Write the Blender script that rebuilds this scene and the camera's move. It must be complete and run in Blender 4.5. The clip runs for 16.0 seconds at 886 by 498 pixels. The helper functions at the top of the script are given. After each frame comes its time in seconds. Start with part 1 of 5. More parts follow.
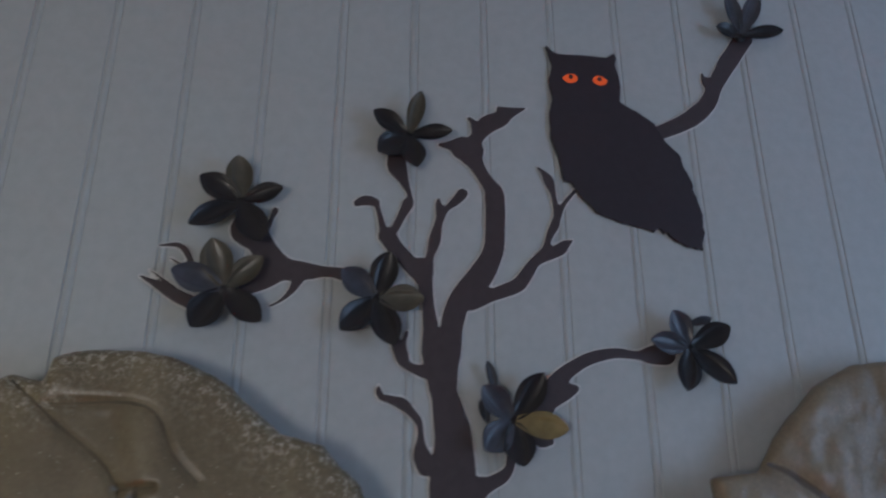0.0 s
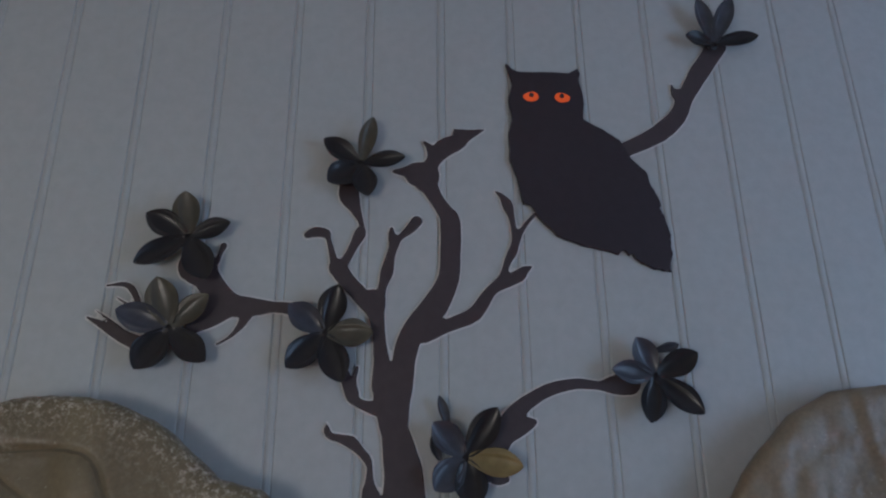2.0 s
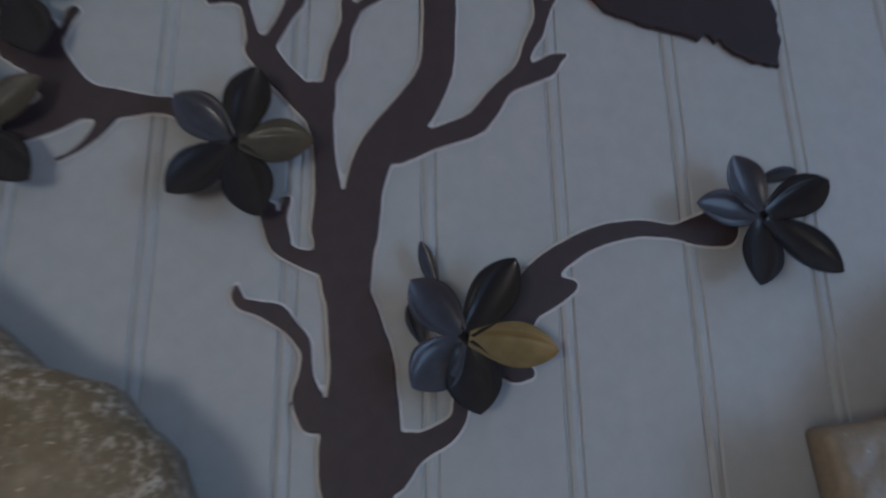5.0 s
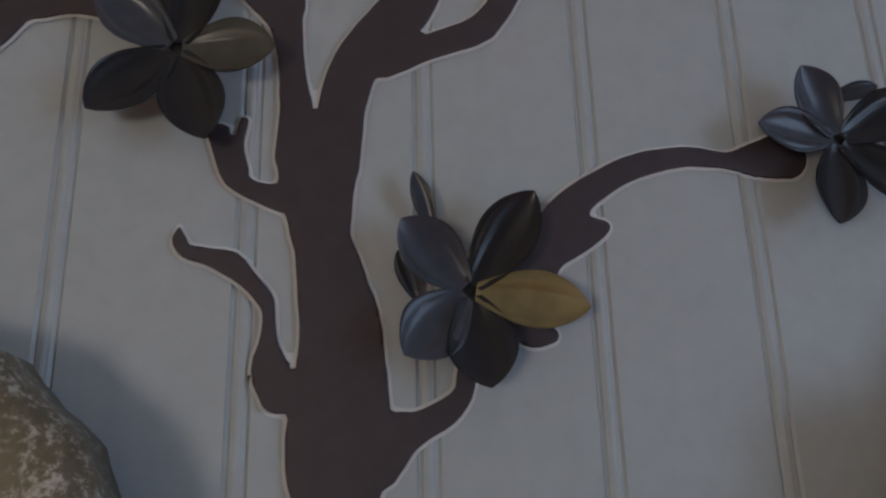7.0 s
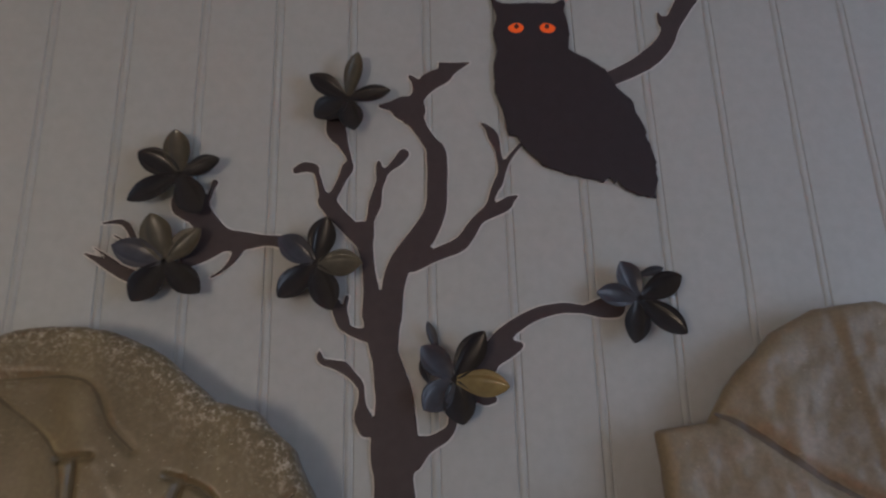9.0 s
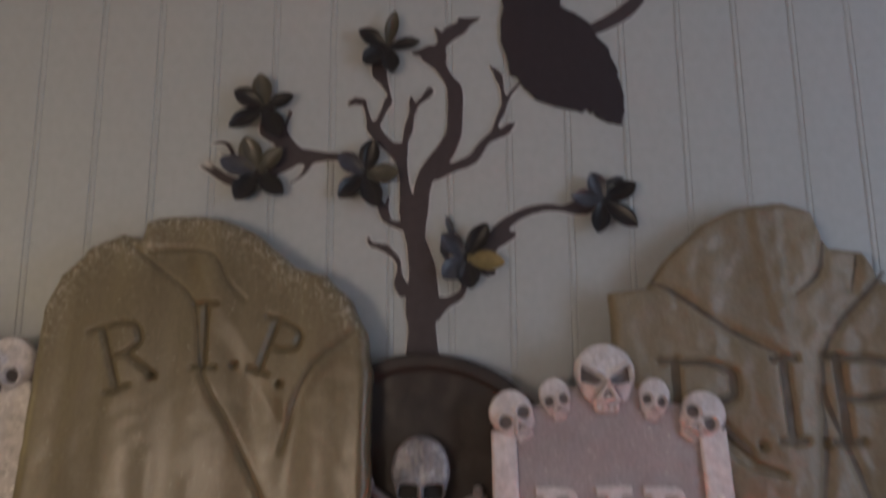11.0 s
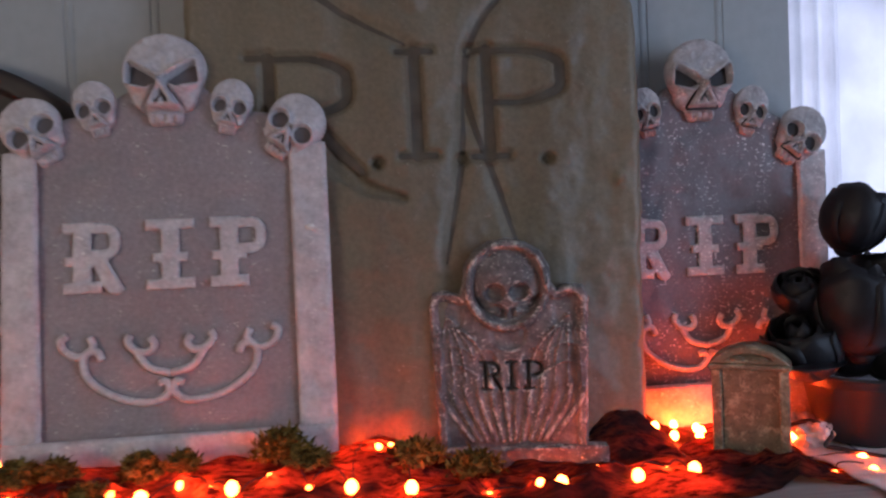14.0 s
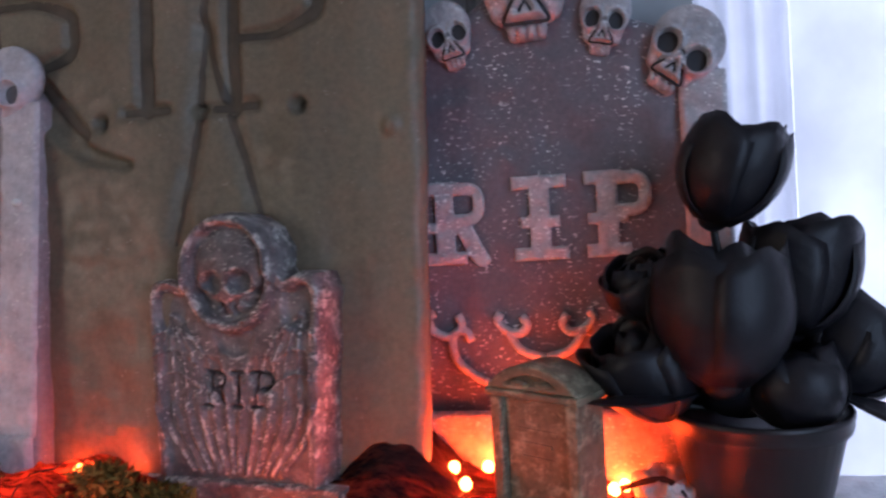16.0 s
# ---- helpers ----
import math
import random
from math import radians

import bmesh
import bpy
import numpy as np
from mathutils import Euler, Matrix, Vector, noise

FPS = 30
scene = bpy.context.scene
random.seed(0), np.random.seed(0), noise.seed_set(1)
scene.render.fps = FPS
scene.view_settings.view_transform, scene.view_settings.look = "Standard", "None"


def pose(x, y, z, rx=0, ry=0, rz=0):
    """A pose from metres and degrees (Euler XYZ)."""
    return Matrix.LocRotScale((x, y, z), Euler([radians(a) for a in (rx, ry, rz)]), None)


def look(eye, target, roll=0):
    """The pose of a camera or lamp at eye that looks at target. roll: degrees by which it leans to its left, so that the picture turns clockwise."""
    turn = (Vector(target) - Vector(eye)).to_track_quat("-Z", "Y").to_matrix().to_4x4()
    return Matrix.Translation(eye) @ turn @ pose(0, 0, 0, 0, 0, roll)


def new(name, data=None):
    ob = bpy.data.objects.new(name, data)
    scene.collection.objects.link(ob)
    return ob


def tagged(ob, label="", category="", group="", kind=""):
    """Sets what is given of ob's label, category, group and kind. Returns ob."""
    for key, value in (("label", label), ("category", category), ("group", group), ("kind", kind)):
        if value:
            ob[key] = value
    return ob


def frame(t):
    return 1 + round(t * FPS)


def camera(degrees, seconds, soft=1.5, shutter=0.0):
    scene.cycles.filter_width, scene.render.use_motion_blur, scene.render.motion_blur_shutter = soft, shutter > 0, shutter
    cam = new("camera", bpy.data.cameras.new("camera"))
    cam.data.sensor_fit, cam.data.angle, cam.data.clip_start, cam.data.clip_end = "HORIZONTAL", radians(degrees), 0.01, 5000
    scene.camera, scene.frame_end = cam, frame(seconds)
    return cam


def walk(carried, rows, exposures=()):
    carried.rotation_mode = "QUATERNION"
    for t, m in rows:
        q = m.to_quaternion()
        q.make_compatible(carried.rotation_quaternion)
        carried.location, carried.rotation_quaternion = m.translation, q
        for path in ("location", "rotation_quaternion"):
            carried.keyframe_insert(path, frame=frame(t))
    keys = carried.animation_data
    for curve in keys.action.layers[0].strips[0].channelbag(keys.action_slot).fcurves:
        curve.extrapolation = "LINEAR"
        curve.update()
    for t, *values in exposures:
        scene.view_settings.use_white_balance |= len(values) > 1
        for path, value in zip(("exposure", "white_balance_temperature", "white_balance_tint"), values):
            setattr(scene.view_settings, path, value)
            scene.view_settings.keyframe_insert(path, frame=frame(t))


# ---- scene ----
cam = camera(63.8, 16.0, soft=2.3, shutter=0.5)
PATH = [
    (0, (-0.124, 0.115, 1.46), (0.136, 1.978, 2.138), -0.0),
    (0.5, (0.009, 0.113, 1.484), (0.12, 1.983, 2.186), 1.3),
    (1, (0.021, 0.102, 1.497), (0.147, 1.969, 2.203), -0.4),
    (1.5, (-0.002, 0.112, 1.498), (0.159, 1.986, 2.179), -0.7),
    (2, (-0.008, 0.116, 1.503), (0.147, 1.988, 2.189), -0.6),
    (2.5, (-0.007, 0.124, 1.5), (0.15, 1.99, 2.203), -0.3),
    (3, (-0.015, 0.147, 1.496), (0.16, 2.017, 2.184), 0.1),
    (3.5, (-0.051, 0.174, 1.467), (0.152, 2.058, 2.109), -0.1),
    (4, (-0.08, 0.202, 1.45), (0.175, 2.099, 2.031), -0.6),
    (4.5, (-0.041, 0.308, 1.45), (0.15, 2.21, 2.035), -0.3),
    (5, (0.023, 0.491, 1.474), (0.219, 2.398, 2.043), -0.9),
    (5.2, (0.039, 0.540, 1.481), (0.217, 2.456, 2.027), -1.1),
    (6.2, (0.036, 0.622, 1.482), (0.232, 2.535, 2.010), -1.4),
    (7.3, (0.027, 0.588, 1.469), (0.240, 2.506, 1.988), -1.5),
    (7.5, (0.021, 0.558, 1.458), (0.22, 2.46, 2.043), -1.1),
    (8, (-0.015, 0.423, 1.462), (0.228, 2.31, 2.08), -1.1),
    (8.5, (-0.041, 0.265, 1.46), (0.221, 2.172, 2.002), -1.5),
    (8.7, (-0.005, 0.196, 1.464), (0.189, 2.101, 2.044), -2.1),
    (10.8, (0.085, -0.18, 1.356), (0.053, 1.756, 1.857), -0.5),
    (11, (0.048, -0.219, 1.353), (0.056, 1.748, 1.71), -0.5),
    (11.5, (0.049, -0.267, 1.297), (0.05, 1.723, 1.501), -1.4),
    (12, (0.162, -0.233, 1.256), (0.05, 1.763, 1.296), -2.1),
    (12.5, (0.283, -0.201, 1.235), (0.031, 1.783, 1.235), -2.0),
    (13, (0.408, -0.162, 1.227), (0.109, 1.814, 1.162), -1.1),
    (13.5, (0.493, -0.051, 1.173), (0.429, 1.947, 1.106), -0.9),
    (13.7, (0.534, -0.002, 1.179), (0.552, 1.997, 1.114), -1.5),
    (14, (0.563, 0.071, 1.164), (0.729, 2.063, 1.093), -2.7),
    (14.5, (0.662, 0.141, 1.155), (0.768, 2.136, 1.073), -3.1),
    (15, (0.803, 0.212, 1.152), (0.719, 2.208, 1.047), -3.7),
    (15.5, (0.93, 0.261, 1.136), (0.669, 2.241, 1.03), -2.4),
    (16, (1.039, 0.312, 1.12), (0.626, 2.267, 1.045), -3.8),
]
walk(cam, [(t, look(eye, target, roll)) for t, eye, target, roll in PATH], exposures=[(0, 0.15, 5200, 7), (5.2, 0.15, 5200, 7), (7.3, 0.18, 5900, 9), (8.7, 0.20, 6300, 13), (11, 0.22, 6500, 14), (12.5, 0.18, 6300, 13), (13, 0.22, 6250, 13), (13.5, 0.06, 6200, 13), (14.2, 0.0, 5750, 14), (16, 0.0, 5600, 14)])

# ---- light ----
world = bpy.data.worlds.new("world")
scene.world = world
world.use_nodes = True
wn, wl = world.node_tree.nodes, world.node_tree.links
sky = wn.new("ShaderNodeTexSky")
sky.sky_type, sky.sun_disc = "NISHITA", False
sky.sun_elevation, sky.sun_rotation = radians(35), radians(120)
wl.new(sky.outputs[0], wn["Background"].inputs[0])
wn["Background"].inputs[1].default_value = 0.1


def area_lamp(name, eye, target, sx, sy, power, color):
    d = bpy.data.lights.new(name, "AREA")
    d.shape, d.size, d.size_y, d.energy, d.color = "RECTANGLE", sx, sy, power, color
    ob = new(name, d)
    ob.matrix_world = look(eye, target)
    return ob


def bulb_lamp(name, at, power, color, radius):
    d = bpy.data.lights.new(name, "POINT")
    d.energy, d.color, d.shadow_soft_size = power, color, radius
    ob = new(name, d)
    ob.location = at
    return ob


# daylight of the side window, the room's warm lamp, and a small warm lamp further along the sideboard
area_lamp("side_window_light", (2.32, -0.35, 1.30), (0.2, 0.9, 1.2), 1.3, 1.5, 23.0, (0.64, 0.79, 1.0))
bulb_lamp("room_lamp_light", (-0.85, -0.80, 1.25), 26.0, (1.0, 0.80, 0.60), 0.22)
bulb_lamp("sideboard_lamp_light", (-1.05, 0.72, 1.34), 1.1, (1.0, 0.78, 0.34), 0.05)

# ---- materials ----


def node_mat(name, rough=0.6, metal=0.0, spec=0.5):
    m = bpy.data.materials.new(name)
    m.use_nodes = True
    b = m.node_tree.nodes["Principled BSDF"]
    b.inputs["Roughness"].default_value, b.inputs["Metallic"].default_value = rough, metal
    b.inputs["Specular IOR Level"].default_value = spec
    return m, m.node_tree.nodes, m.node_tree.links, b


def noise_node(n, l, scale, detail=4.0, rough=0.55, stretch=None):
    t = n.new("ShaderNodeTexCoord")
    mp = n.new("ShaderNodeMapping")
    if stretch:
        mp.inputs["Scale"].default_value = stretch
    x = n.new("ShaderNodeTexNoise")
    x.inputs["Scale"].default_value, x.inputs["Detail"].default_value, x.inputs["Roughness"].default_value = scale, detail, rough
    l.new(t.outputs["Object"], mp.inputs[0])
    l.new(mp.outputs[0], x.inputs["Vector"])
    return x.outputs["Fac"]


def ramp_node(n, l, fac, stops):
    r = n.new("ShaderNodeValToRGB")
    e = r.color_ramp.elements
    while len(e) < len(stops):
        e.new(0.5)
    for k, (p, c) in zip(e, stops):
        k.position, k.color = p, (*c, 1.0)
    l.new(fac, r.inputs[0])
    return r.outputs[0]


def mix_node(n, l, fac, a, b, mode="MIX"):
    x = n.new("ShaderNodeMix")
    x.data_type, x.blend_type = "RGBA", mode
    for s, v in ((x.inputs[0], fac), (x.inputs[6], a), (x.inputs[7], b)):
        if isinstance(v, (int, float)):
            s.default_value = v
        elif isinstance(v, tuple):
            s.default_value = (*v, 1.0)
        else:
            l.new(v, s)
    return x.outputs[2]


def bump_node(n, l, b, fac, strength, dist, before=None):
    x = n.new("ShaderNodeBump")
    x.inputs["Strength"].default_value, x.inputs["Distance"].default_value = strength, dist
    l.new(fac, x.inputs["Height"])
    if before:
        l.new(before, x.inputs["Normal"])
    l.new(x.outputs[0], b.inputs["Normal"])
    return x.outputs[0]


def stone_mat(name, dark, mid, light, scale=6.0, rough=0.5, speck=0.0, speck_color=(0.75, 0.72, 0.68), edge=0.0, edge_color=(0.6, 0.56, 0.46), worn_above=None, stretch=None, bump=0.12, coat=0.0):
    """Painted foam: broad stains, fine grain, pale dry-brushed flecks and worn high edges."""
    m, n, l, b = node_mat(name, rough)
    c = ramp_node(n, l, noise_node(n, l, scale, 5.0, 0.6, stretch), [(0.3, dark), (0.5, mid), (0.72, light)])
    fine = noise_node(n, l, 170.0, 3.0, 0.6)
    c = mix_node(n, l, 0.35, c, ramp_node(n, l, fine, [(0.3, tuple(0.6 * v for v in mid)), (0.7, tuple(min(1, 1.35 * v) for v in mid))]))
    if speck:
        f = ramp_node(n, l, noise_node(n, l, 260.0, 2.0, 0.5, (0.7, 1.0, 1.4)), [(0.70 - 0.08 * speck, (0, 0, 0)), (0.76 - 0.08 * speck, (1, 1, 1))])
        broad = ramp_node(n, l, noise_node(n, l, 14.0, 3.0), [(0.42, (0, 0, 0)), (0.6, (1, 1, 1))])
        f = mix_node(n, l, 1.0, f, broad, "MULTIPLY")
        c = mix_node(n, l, f, c, speck_color)
    if edge:
        if worn_above:
            g = n.new("ShaderNodeAttribute")
            g.attribute_name = "rim"
            f = ramp_node(n, l, g.outputs["Fac"], [(0.05, (0, 0, 0)), (0.55, (edge, edge, edge))])
        else:
            g = n.new("ShaderNodeNewGeometry")
            f = ramp_node(n, l, g.outputs["Pointiness"], [(0.502, (0, 0, 0)), (0.524, (edge, edge, edge))])
        f = mix_node(n, l, 1.0, f, ramp_node(n, l, noise_node(n, l, 140.0 if worn_above else 60.0, 5.0, 0.8), [(0.50, (0, 0, 0)), (0.62, (1, 1, 1))]), "MULTIPLY")
        if worn_above:
            tc, sep = n.new("ShaderNodeTexCoord"), n.new("ShaderNodeSeparateXYZ")
            l.new(tc.outputs["Object"], sep.inputs[0])
            rg = n.new("ShaderNodeMapRange")
            rg.inputs[1].default_value, rg.inputs[2].default_value = worn_above, worn_above + 0.08
            l.new(sep.outputs[2], rg.inputs[0])
            f = mix_node(n, l, 1.0, f, rg.outputs[0], "MULTIPLY")
        c = mix_node(n, l, f, c, edge_color)
    l.new(c, b.inputs["Base Color"])
    first = bump_node(n, l, b, noise_node(n, l, 45.0, 5.0, 0.65), bump, 0.002)
    bump_node(n, l, b, fine, bump * 1.5, 0.0008, first)
    b.inputs["Coat Weight"].default_value, b.inputs["Coat Roughness"].default_value = coat, 0.22
    return m


def plain_mat(name, color, rough=0.6, vary=0.25, scale=30.0, bump=0.15, dist=0.002, spec=0.5, metal=0.0, stretch=None):
    m, n, l, b = node_mat(name, rough, metal, spec)
    f = noise_node(n, l, scale, 5.0, 0.6, stretch)
    c = ramp_node(n, l, f, [(0.3, tuple(v * (1 - vary) for v in color)), (0.7, tuple(min(1, v * (1 + vary)) for v in color))])
    c2 = ramp_node(n, l, noise_node(n, l, 2.5, 3.0), [(0.3, tuple(v * (1 - 0.4 * vary) for v in (1, 1, 1))), (0.7, (1, 1, 1))])
    l.new(mix_node(n, l, 1.0, c, c2, "MULTIPLY"), b.inputs["Base Color"])
    bump_node(n, l, b, f, bump, dist)
    return m


def glow_mat(name, color, strength):
    m = bpy.data.materials.new(name)
    m.use_nodes = True
    n, l = m.node_tree.nodes, m.node_tree.links
    e = n.new("ShaderNodeEmission")
    e.inputs[0].default_value, e.inputs[1].default_value = (*color, 1), strength
    l.new(e.outputs[0], n["Material Output"].inputs[0])
    return m


WALL = plain_mat("wall_paint", (0.40, 0.425, 0.435), 0.55, 0.05, 60.0, 0.05, 0.001)
WHITE = plain_mat("white_paint", (0.80, 0.80, 0.79), 0.45, 0.04, 40.0, 0.06)
CEIL = plain_mat("ceiling_paint", (0.75, 0.75, 0.73), 0.8, 0.04, 50.0)
FLOORM = plain_mat("floor_wood", (0.20, 0.12, 0.07), 0.45, 0.3, 12.0, 0.2, 0.002, stretch=(8.0, 0.6, 1.0))
PAPER = plain_mat("dark_card", (0.046, 0.034, 0.039), 0.55, 0.12, 90.0, 0.08, 0.0006)
OWLM = plain_mat("black_card", (0.022, 0.015, 0.022), 0.5, 0.15, 70.0, 0.08, 0.0006)
CORE = plain_mat("white_card_core", (0.62, 0.62, 0.62), 0.7, 0.05)
# the card eyes are no lamps; a faint glow is added to their orange
EYE_GLOW = glow_mat("eye_orange_glow", (1.0, 0.13, 0.03), 0.42)
STONE_OLIVE = stone_mat("olive_brown_foam", (0.095, 0.075, 0.041), (0.135, 0.108, 0.062), (0.190, 0.154, 0.084), 6.0, 0.42, 0.3, (0.5, 0.45, 0.36), edge=0.85, edge_color=(0.50, 0.465, 0.39), worn_above=0.52, stretch=(2.6, 1.0, 0.25), coat=0.16, bump=0.10)
STONE_TAN = stone_mat("tan_brown_foam", (0.138, 0.109, 0.070), (0.200, 0.161, 0.107), (0.265, 0.219, 0.152), 4.0, 0.5, 0.25, (0.34, 0.30, 0.24), stretch=(2.4, 1.0, 0.4), coat=0.1, bump=0.12)
STONE_PANEL = stone_mat("mauve_grey_panel", (0.25, 0.215, 0.23), (0.32, 0.28, 0.298), (0.40, 0.36, 0.375), 7.0, 0.6, 0.6)
STONE_PANEL_DARK = stone_mat("dark_grey_panel", (0.12, 0.108, 0.122), (0.165, 0.148, 0.166), (0.21, 0.19, 0.21), 7.0, 0.5, 1.1, (0.85, 0.82, 0.80))
STONE_PALE = stone_mat("pale_grey_foam", (0.42, 0.385, 0.41), (0.58, 0.545, 0.57), (0.76, 0.73, 0.745), 38.0, 0.6, 0.7, (0.85, 0.83, 0.8))
STONE_MID = stone_mat("mid_grey_foam", (0.26, 0.24, 0.25), (0.46, 0.43, 0.44), (0.66, 0.63, 0.63), 48.0, 0.55, 1.2, (0.88, 0.86, 0.84))
STONE_BLACK = stone_mat("black_foam", (0.018, 0.013, 0.012), (0.026, 0.019, 0.018), (0.036, 0.028, 0.026), 6.0, 0.5, 0.0)
BONE_GREY = stone_mat("brushed_grey_bone", (0.06, 0.06, 0.07), (0.22, 0.215, 0.24), (0.62, 0.60, 0.62), 22.0, 0.30, 0.3, (0.9, 0.88, 0.86))
# painted letter grooves; the cracks reuse these colours for their shade
GROOVE_OLIVE = plain_mat("olive_groove_paint_and_shade", (0.088, 0.069, 0.038), 0.6, 0.3, 40.0)
GROOVE_TAN = plain_mat("tan_groove_paint_and_shade", (0.10, 0.076, 0.053), 0.6, 0.3, 40.0)
HOLLOW = plain_mat("hollow_black", (0.012, 0.010, 0.011), 0.7)
HOLLOW_GREY = plain_mat("hollow_grey", (0.15, 0.132, 0.138), 0.75)
HOLLOW_DEEP = plain_mat("hollow_deep_grey", (0.05, 0.045, 0.048), 0.75)
LETTER_ASH = plain_mat("letter_ash_black", (0.085, 0.075, 0.074), 0.7, 0.5, 90.0)
ASH = stone_mat("ash_brushed_black", (0.045, 0.037, 0.038), (0.155, 0.138, 0.138), (0.36, 0.33, 0.325), 46.0, 0.6, 0.9, (0.6, 0.56, 0.52), edge=1.0, edge_color=(0.66, 0.62, 0.57))
BRASSY = stone_mat("aged_grey_resin", (0.085, 0.066, 0.040), (0.19, 0.155, 0.10), (0.25, 0.21, 0.14), 70.0, 0.45, 0.0, edge=0.8, edge_color=(0.50, 0.44, 0.30))
BONE = stone_mat("ivory_bone", (0.48, 0.44, 0.38), (0.62, 0.58, 0.51), (0.74, 0.70, 0.63), 30.0, 0.5, 0.0, bump=0.15)
STEM = plain_mat("tan_stem", (0.42, 0.30, 0.12), 0.6, 0.3, 60.0, 0.4, 0.003, stretch=(3, 3, 0.5))
PUMPKIN_GLOW = glow_mat("pumpkin_glow", (1.0, 0.50, 0.10), 9.0)
TOPM = plain_mat("worn_grey_top", (0.36, 0.34, 0.33), 0.5, 0.3, 18.0, 0.2, 0.002, stretch=(0.4, 4, 1))
ROSE_BLACK = plain_mat("black_rose_petal", (0.011, 0.010, 0.014), 0.46, 0.4, 60.0, 0.45, 0.003, spec=0.4)
POT_BLACK = plain_mat("black_plastic_pot", (0.016, 0.014, 0.016), 0.38, 0.2, 40.0, 0.05)
WIRE = plain_mat("black_wire", (0.015, 0.014, 0.014), 0.5)
BULB = glow_mat("orange_bulb", (1.0, 0.060, 0.005), 200.0)
BULB_MID = glow_mat("half_lit_orange_bulb", (1.0, 0.075, 0.006), 90.0)
BULB_DIM = glow_mat("dim_orange_bulb", (1.0, 0.085, 0.008), 48.0)
COTTON = plain_mat("white_cotton", (0.75, 0.74, 0.73), 0.95, 0.15, 60.0, 0.8, 0.006)
OUTSIDE = glow_mat("bright_outside", (0.84, 0.87, 1.0), 2.9)


def through_mat(name, color, share, rough):
    """A thin shell that lets part of the light through."""
    m, n, l, b = node_mat(name, rough)
    t = n.new("ShaderNodeBsdfTranslucent")
    x = n.new("ShaderNodeMixShader")
    c = ramp_node(n, l, noise_node(n, l, 9.0, 4.0, 0.55), [(0.3, tuple(0.8 * v for v in color)), (0.7, color)])
    l.new(c, b.inputs["Base Color"])
    l.new(c, t.inputs[0])
    x.inputs[0].default_value = share
    l.new(b.outputs[0], x.inputs[1])
    l.new(t.outputs[0], x.inputs[2])
    l.new(x.outputs[0], n["Material Output"].inputs[0])
    return m


SHEER = through_mat("sheer_white", (0.86, 0.86, 0.90), 0.75, 0.9)
LANTERN = through_mat("lit_white_shell", (0.86, 0.83, 0.76), 0.35, 0.5)
PUMPKIN = through_mat("orange_pumpkin_shell", (0.74, 0.175, 0.008), 0.12, 0.35)


def cloth_mat():
    """Thin crumpled gauze: dark from above, red where light comes through it."""
    m, n, l, b = node_mat("black_red_gauze", 0.75, 0.0, 0.3)
    t = n.new("ShaderNodeBsdfTranslucent")
    x = n.new("ShaderNodeMixShader")
    f = noise_node(n, l, 90.0, 5.0, 0.65, (0.5, 2.2, 1.0))
    l.new(ramp_node(n, l, f, [(0.3, (0.02, 0.010, 0.011)), (0.7, (0.085, 0.030, 0.028))]), b.inputs["Base Color"])
    thick = ramp_node(n, l, noise_node(n, l, 9.0, 3.0, 0.5, (0.8, 1.6, 1.0)), [(0.42, (0.05, 0.03, 0.03)), (0.56, (1, 1, 1))])
    l.new(mix_node(n, l, 1.0, ramp_node(n, l, f, [(0.38, (0.06, 0.008, 0.002)), (0.62, (1.0, 0.32, 0.09))]), thick, "MULTIPLY"), t.inputs[0])
    x.inputs[0].default_value = 0.62
    bump_node(n, l, b, f, 0.6, 0.004)
    l.new(b.outputs[0], x.inputs[1])
    l.new(t.outputs[0], x.inputs[2])
    l.new(x.outputs[0], n["Material Output"].inputs[0])
    return m


CLOTH = cloth_mat()


def leaf_mat(name, color, rough=0.34):
    m, n, l, b = node_mat(name, rough, 0.0, 0.3)
    f = noise_node(n, l, 26.0, 4.0)
    l.new(ramp_node(n, l, f, [(0.3, tuple(0.6 * v for v in color)), (0.7, tuple(1.4 * v for v in color))]), b.inputs["Base Color"])
    bump_node(n, l, b, f, 0.15, 0.002)
    b.inputs["Coat Weight"].default_value = 0.1
    return m


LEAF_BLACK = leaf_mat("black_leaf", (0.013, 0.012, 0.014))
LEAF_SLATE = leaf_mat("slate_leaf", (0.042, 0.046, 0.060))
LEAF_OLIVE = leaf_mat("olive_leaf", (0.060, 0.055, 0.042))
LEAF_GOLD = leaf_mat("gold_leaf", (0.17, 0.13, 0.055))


def moss_mat():
    m, n, l, b = node_mat("dry_moss", 0.9, 0.0, 0.2)
    g = n.new("ShaderNodeNewGeometry")
    l.new(ramp_node(n, l, g.outputs["Random Per Island"], [(0.0, (0.06, 0.047, 0.013)), (0.5, (0.165, 0.125, 0.03)), (1.0, (0.30, 0.23, 0.06))]), b.inputs["Base Color"])
    return m


MOSS = moss_mat()

# ---- shape helpers ----


def thing(name, label, category, group="", at=(0, 0, 0), turn=(0, 0, 0), scale=1.0, kind=""):
    ob = new(name)
    ob.matrix_world = pose(*at, *turn) @ Matrix.Scale(scale, 4)
    ob.empty_display_size = 0.02
    return tagged(ob, label, category, group, kind)


def mesh_from(name, verts, faces, material, smooth=True):
    me = bpy.data.meshes.new(name)
    me.from_pydata([tuple(v) for v in verts], [], [tuple(f) for f in faces])
    me.validate()
    me.materials.append(material)
    if smooth:
        me.polygons.foreach_set("use_smooth", [True] * len(me.polygons))
    me.update()
    return me


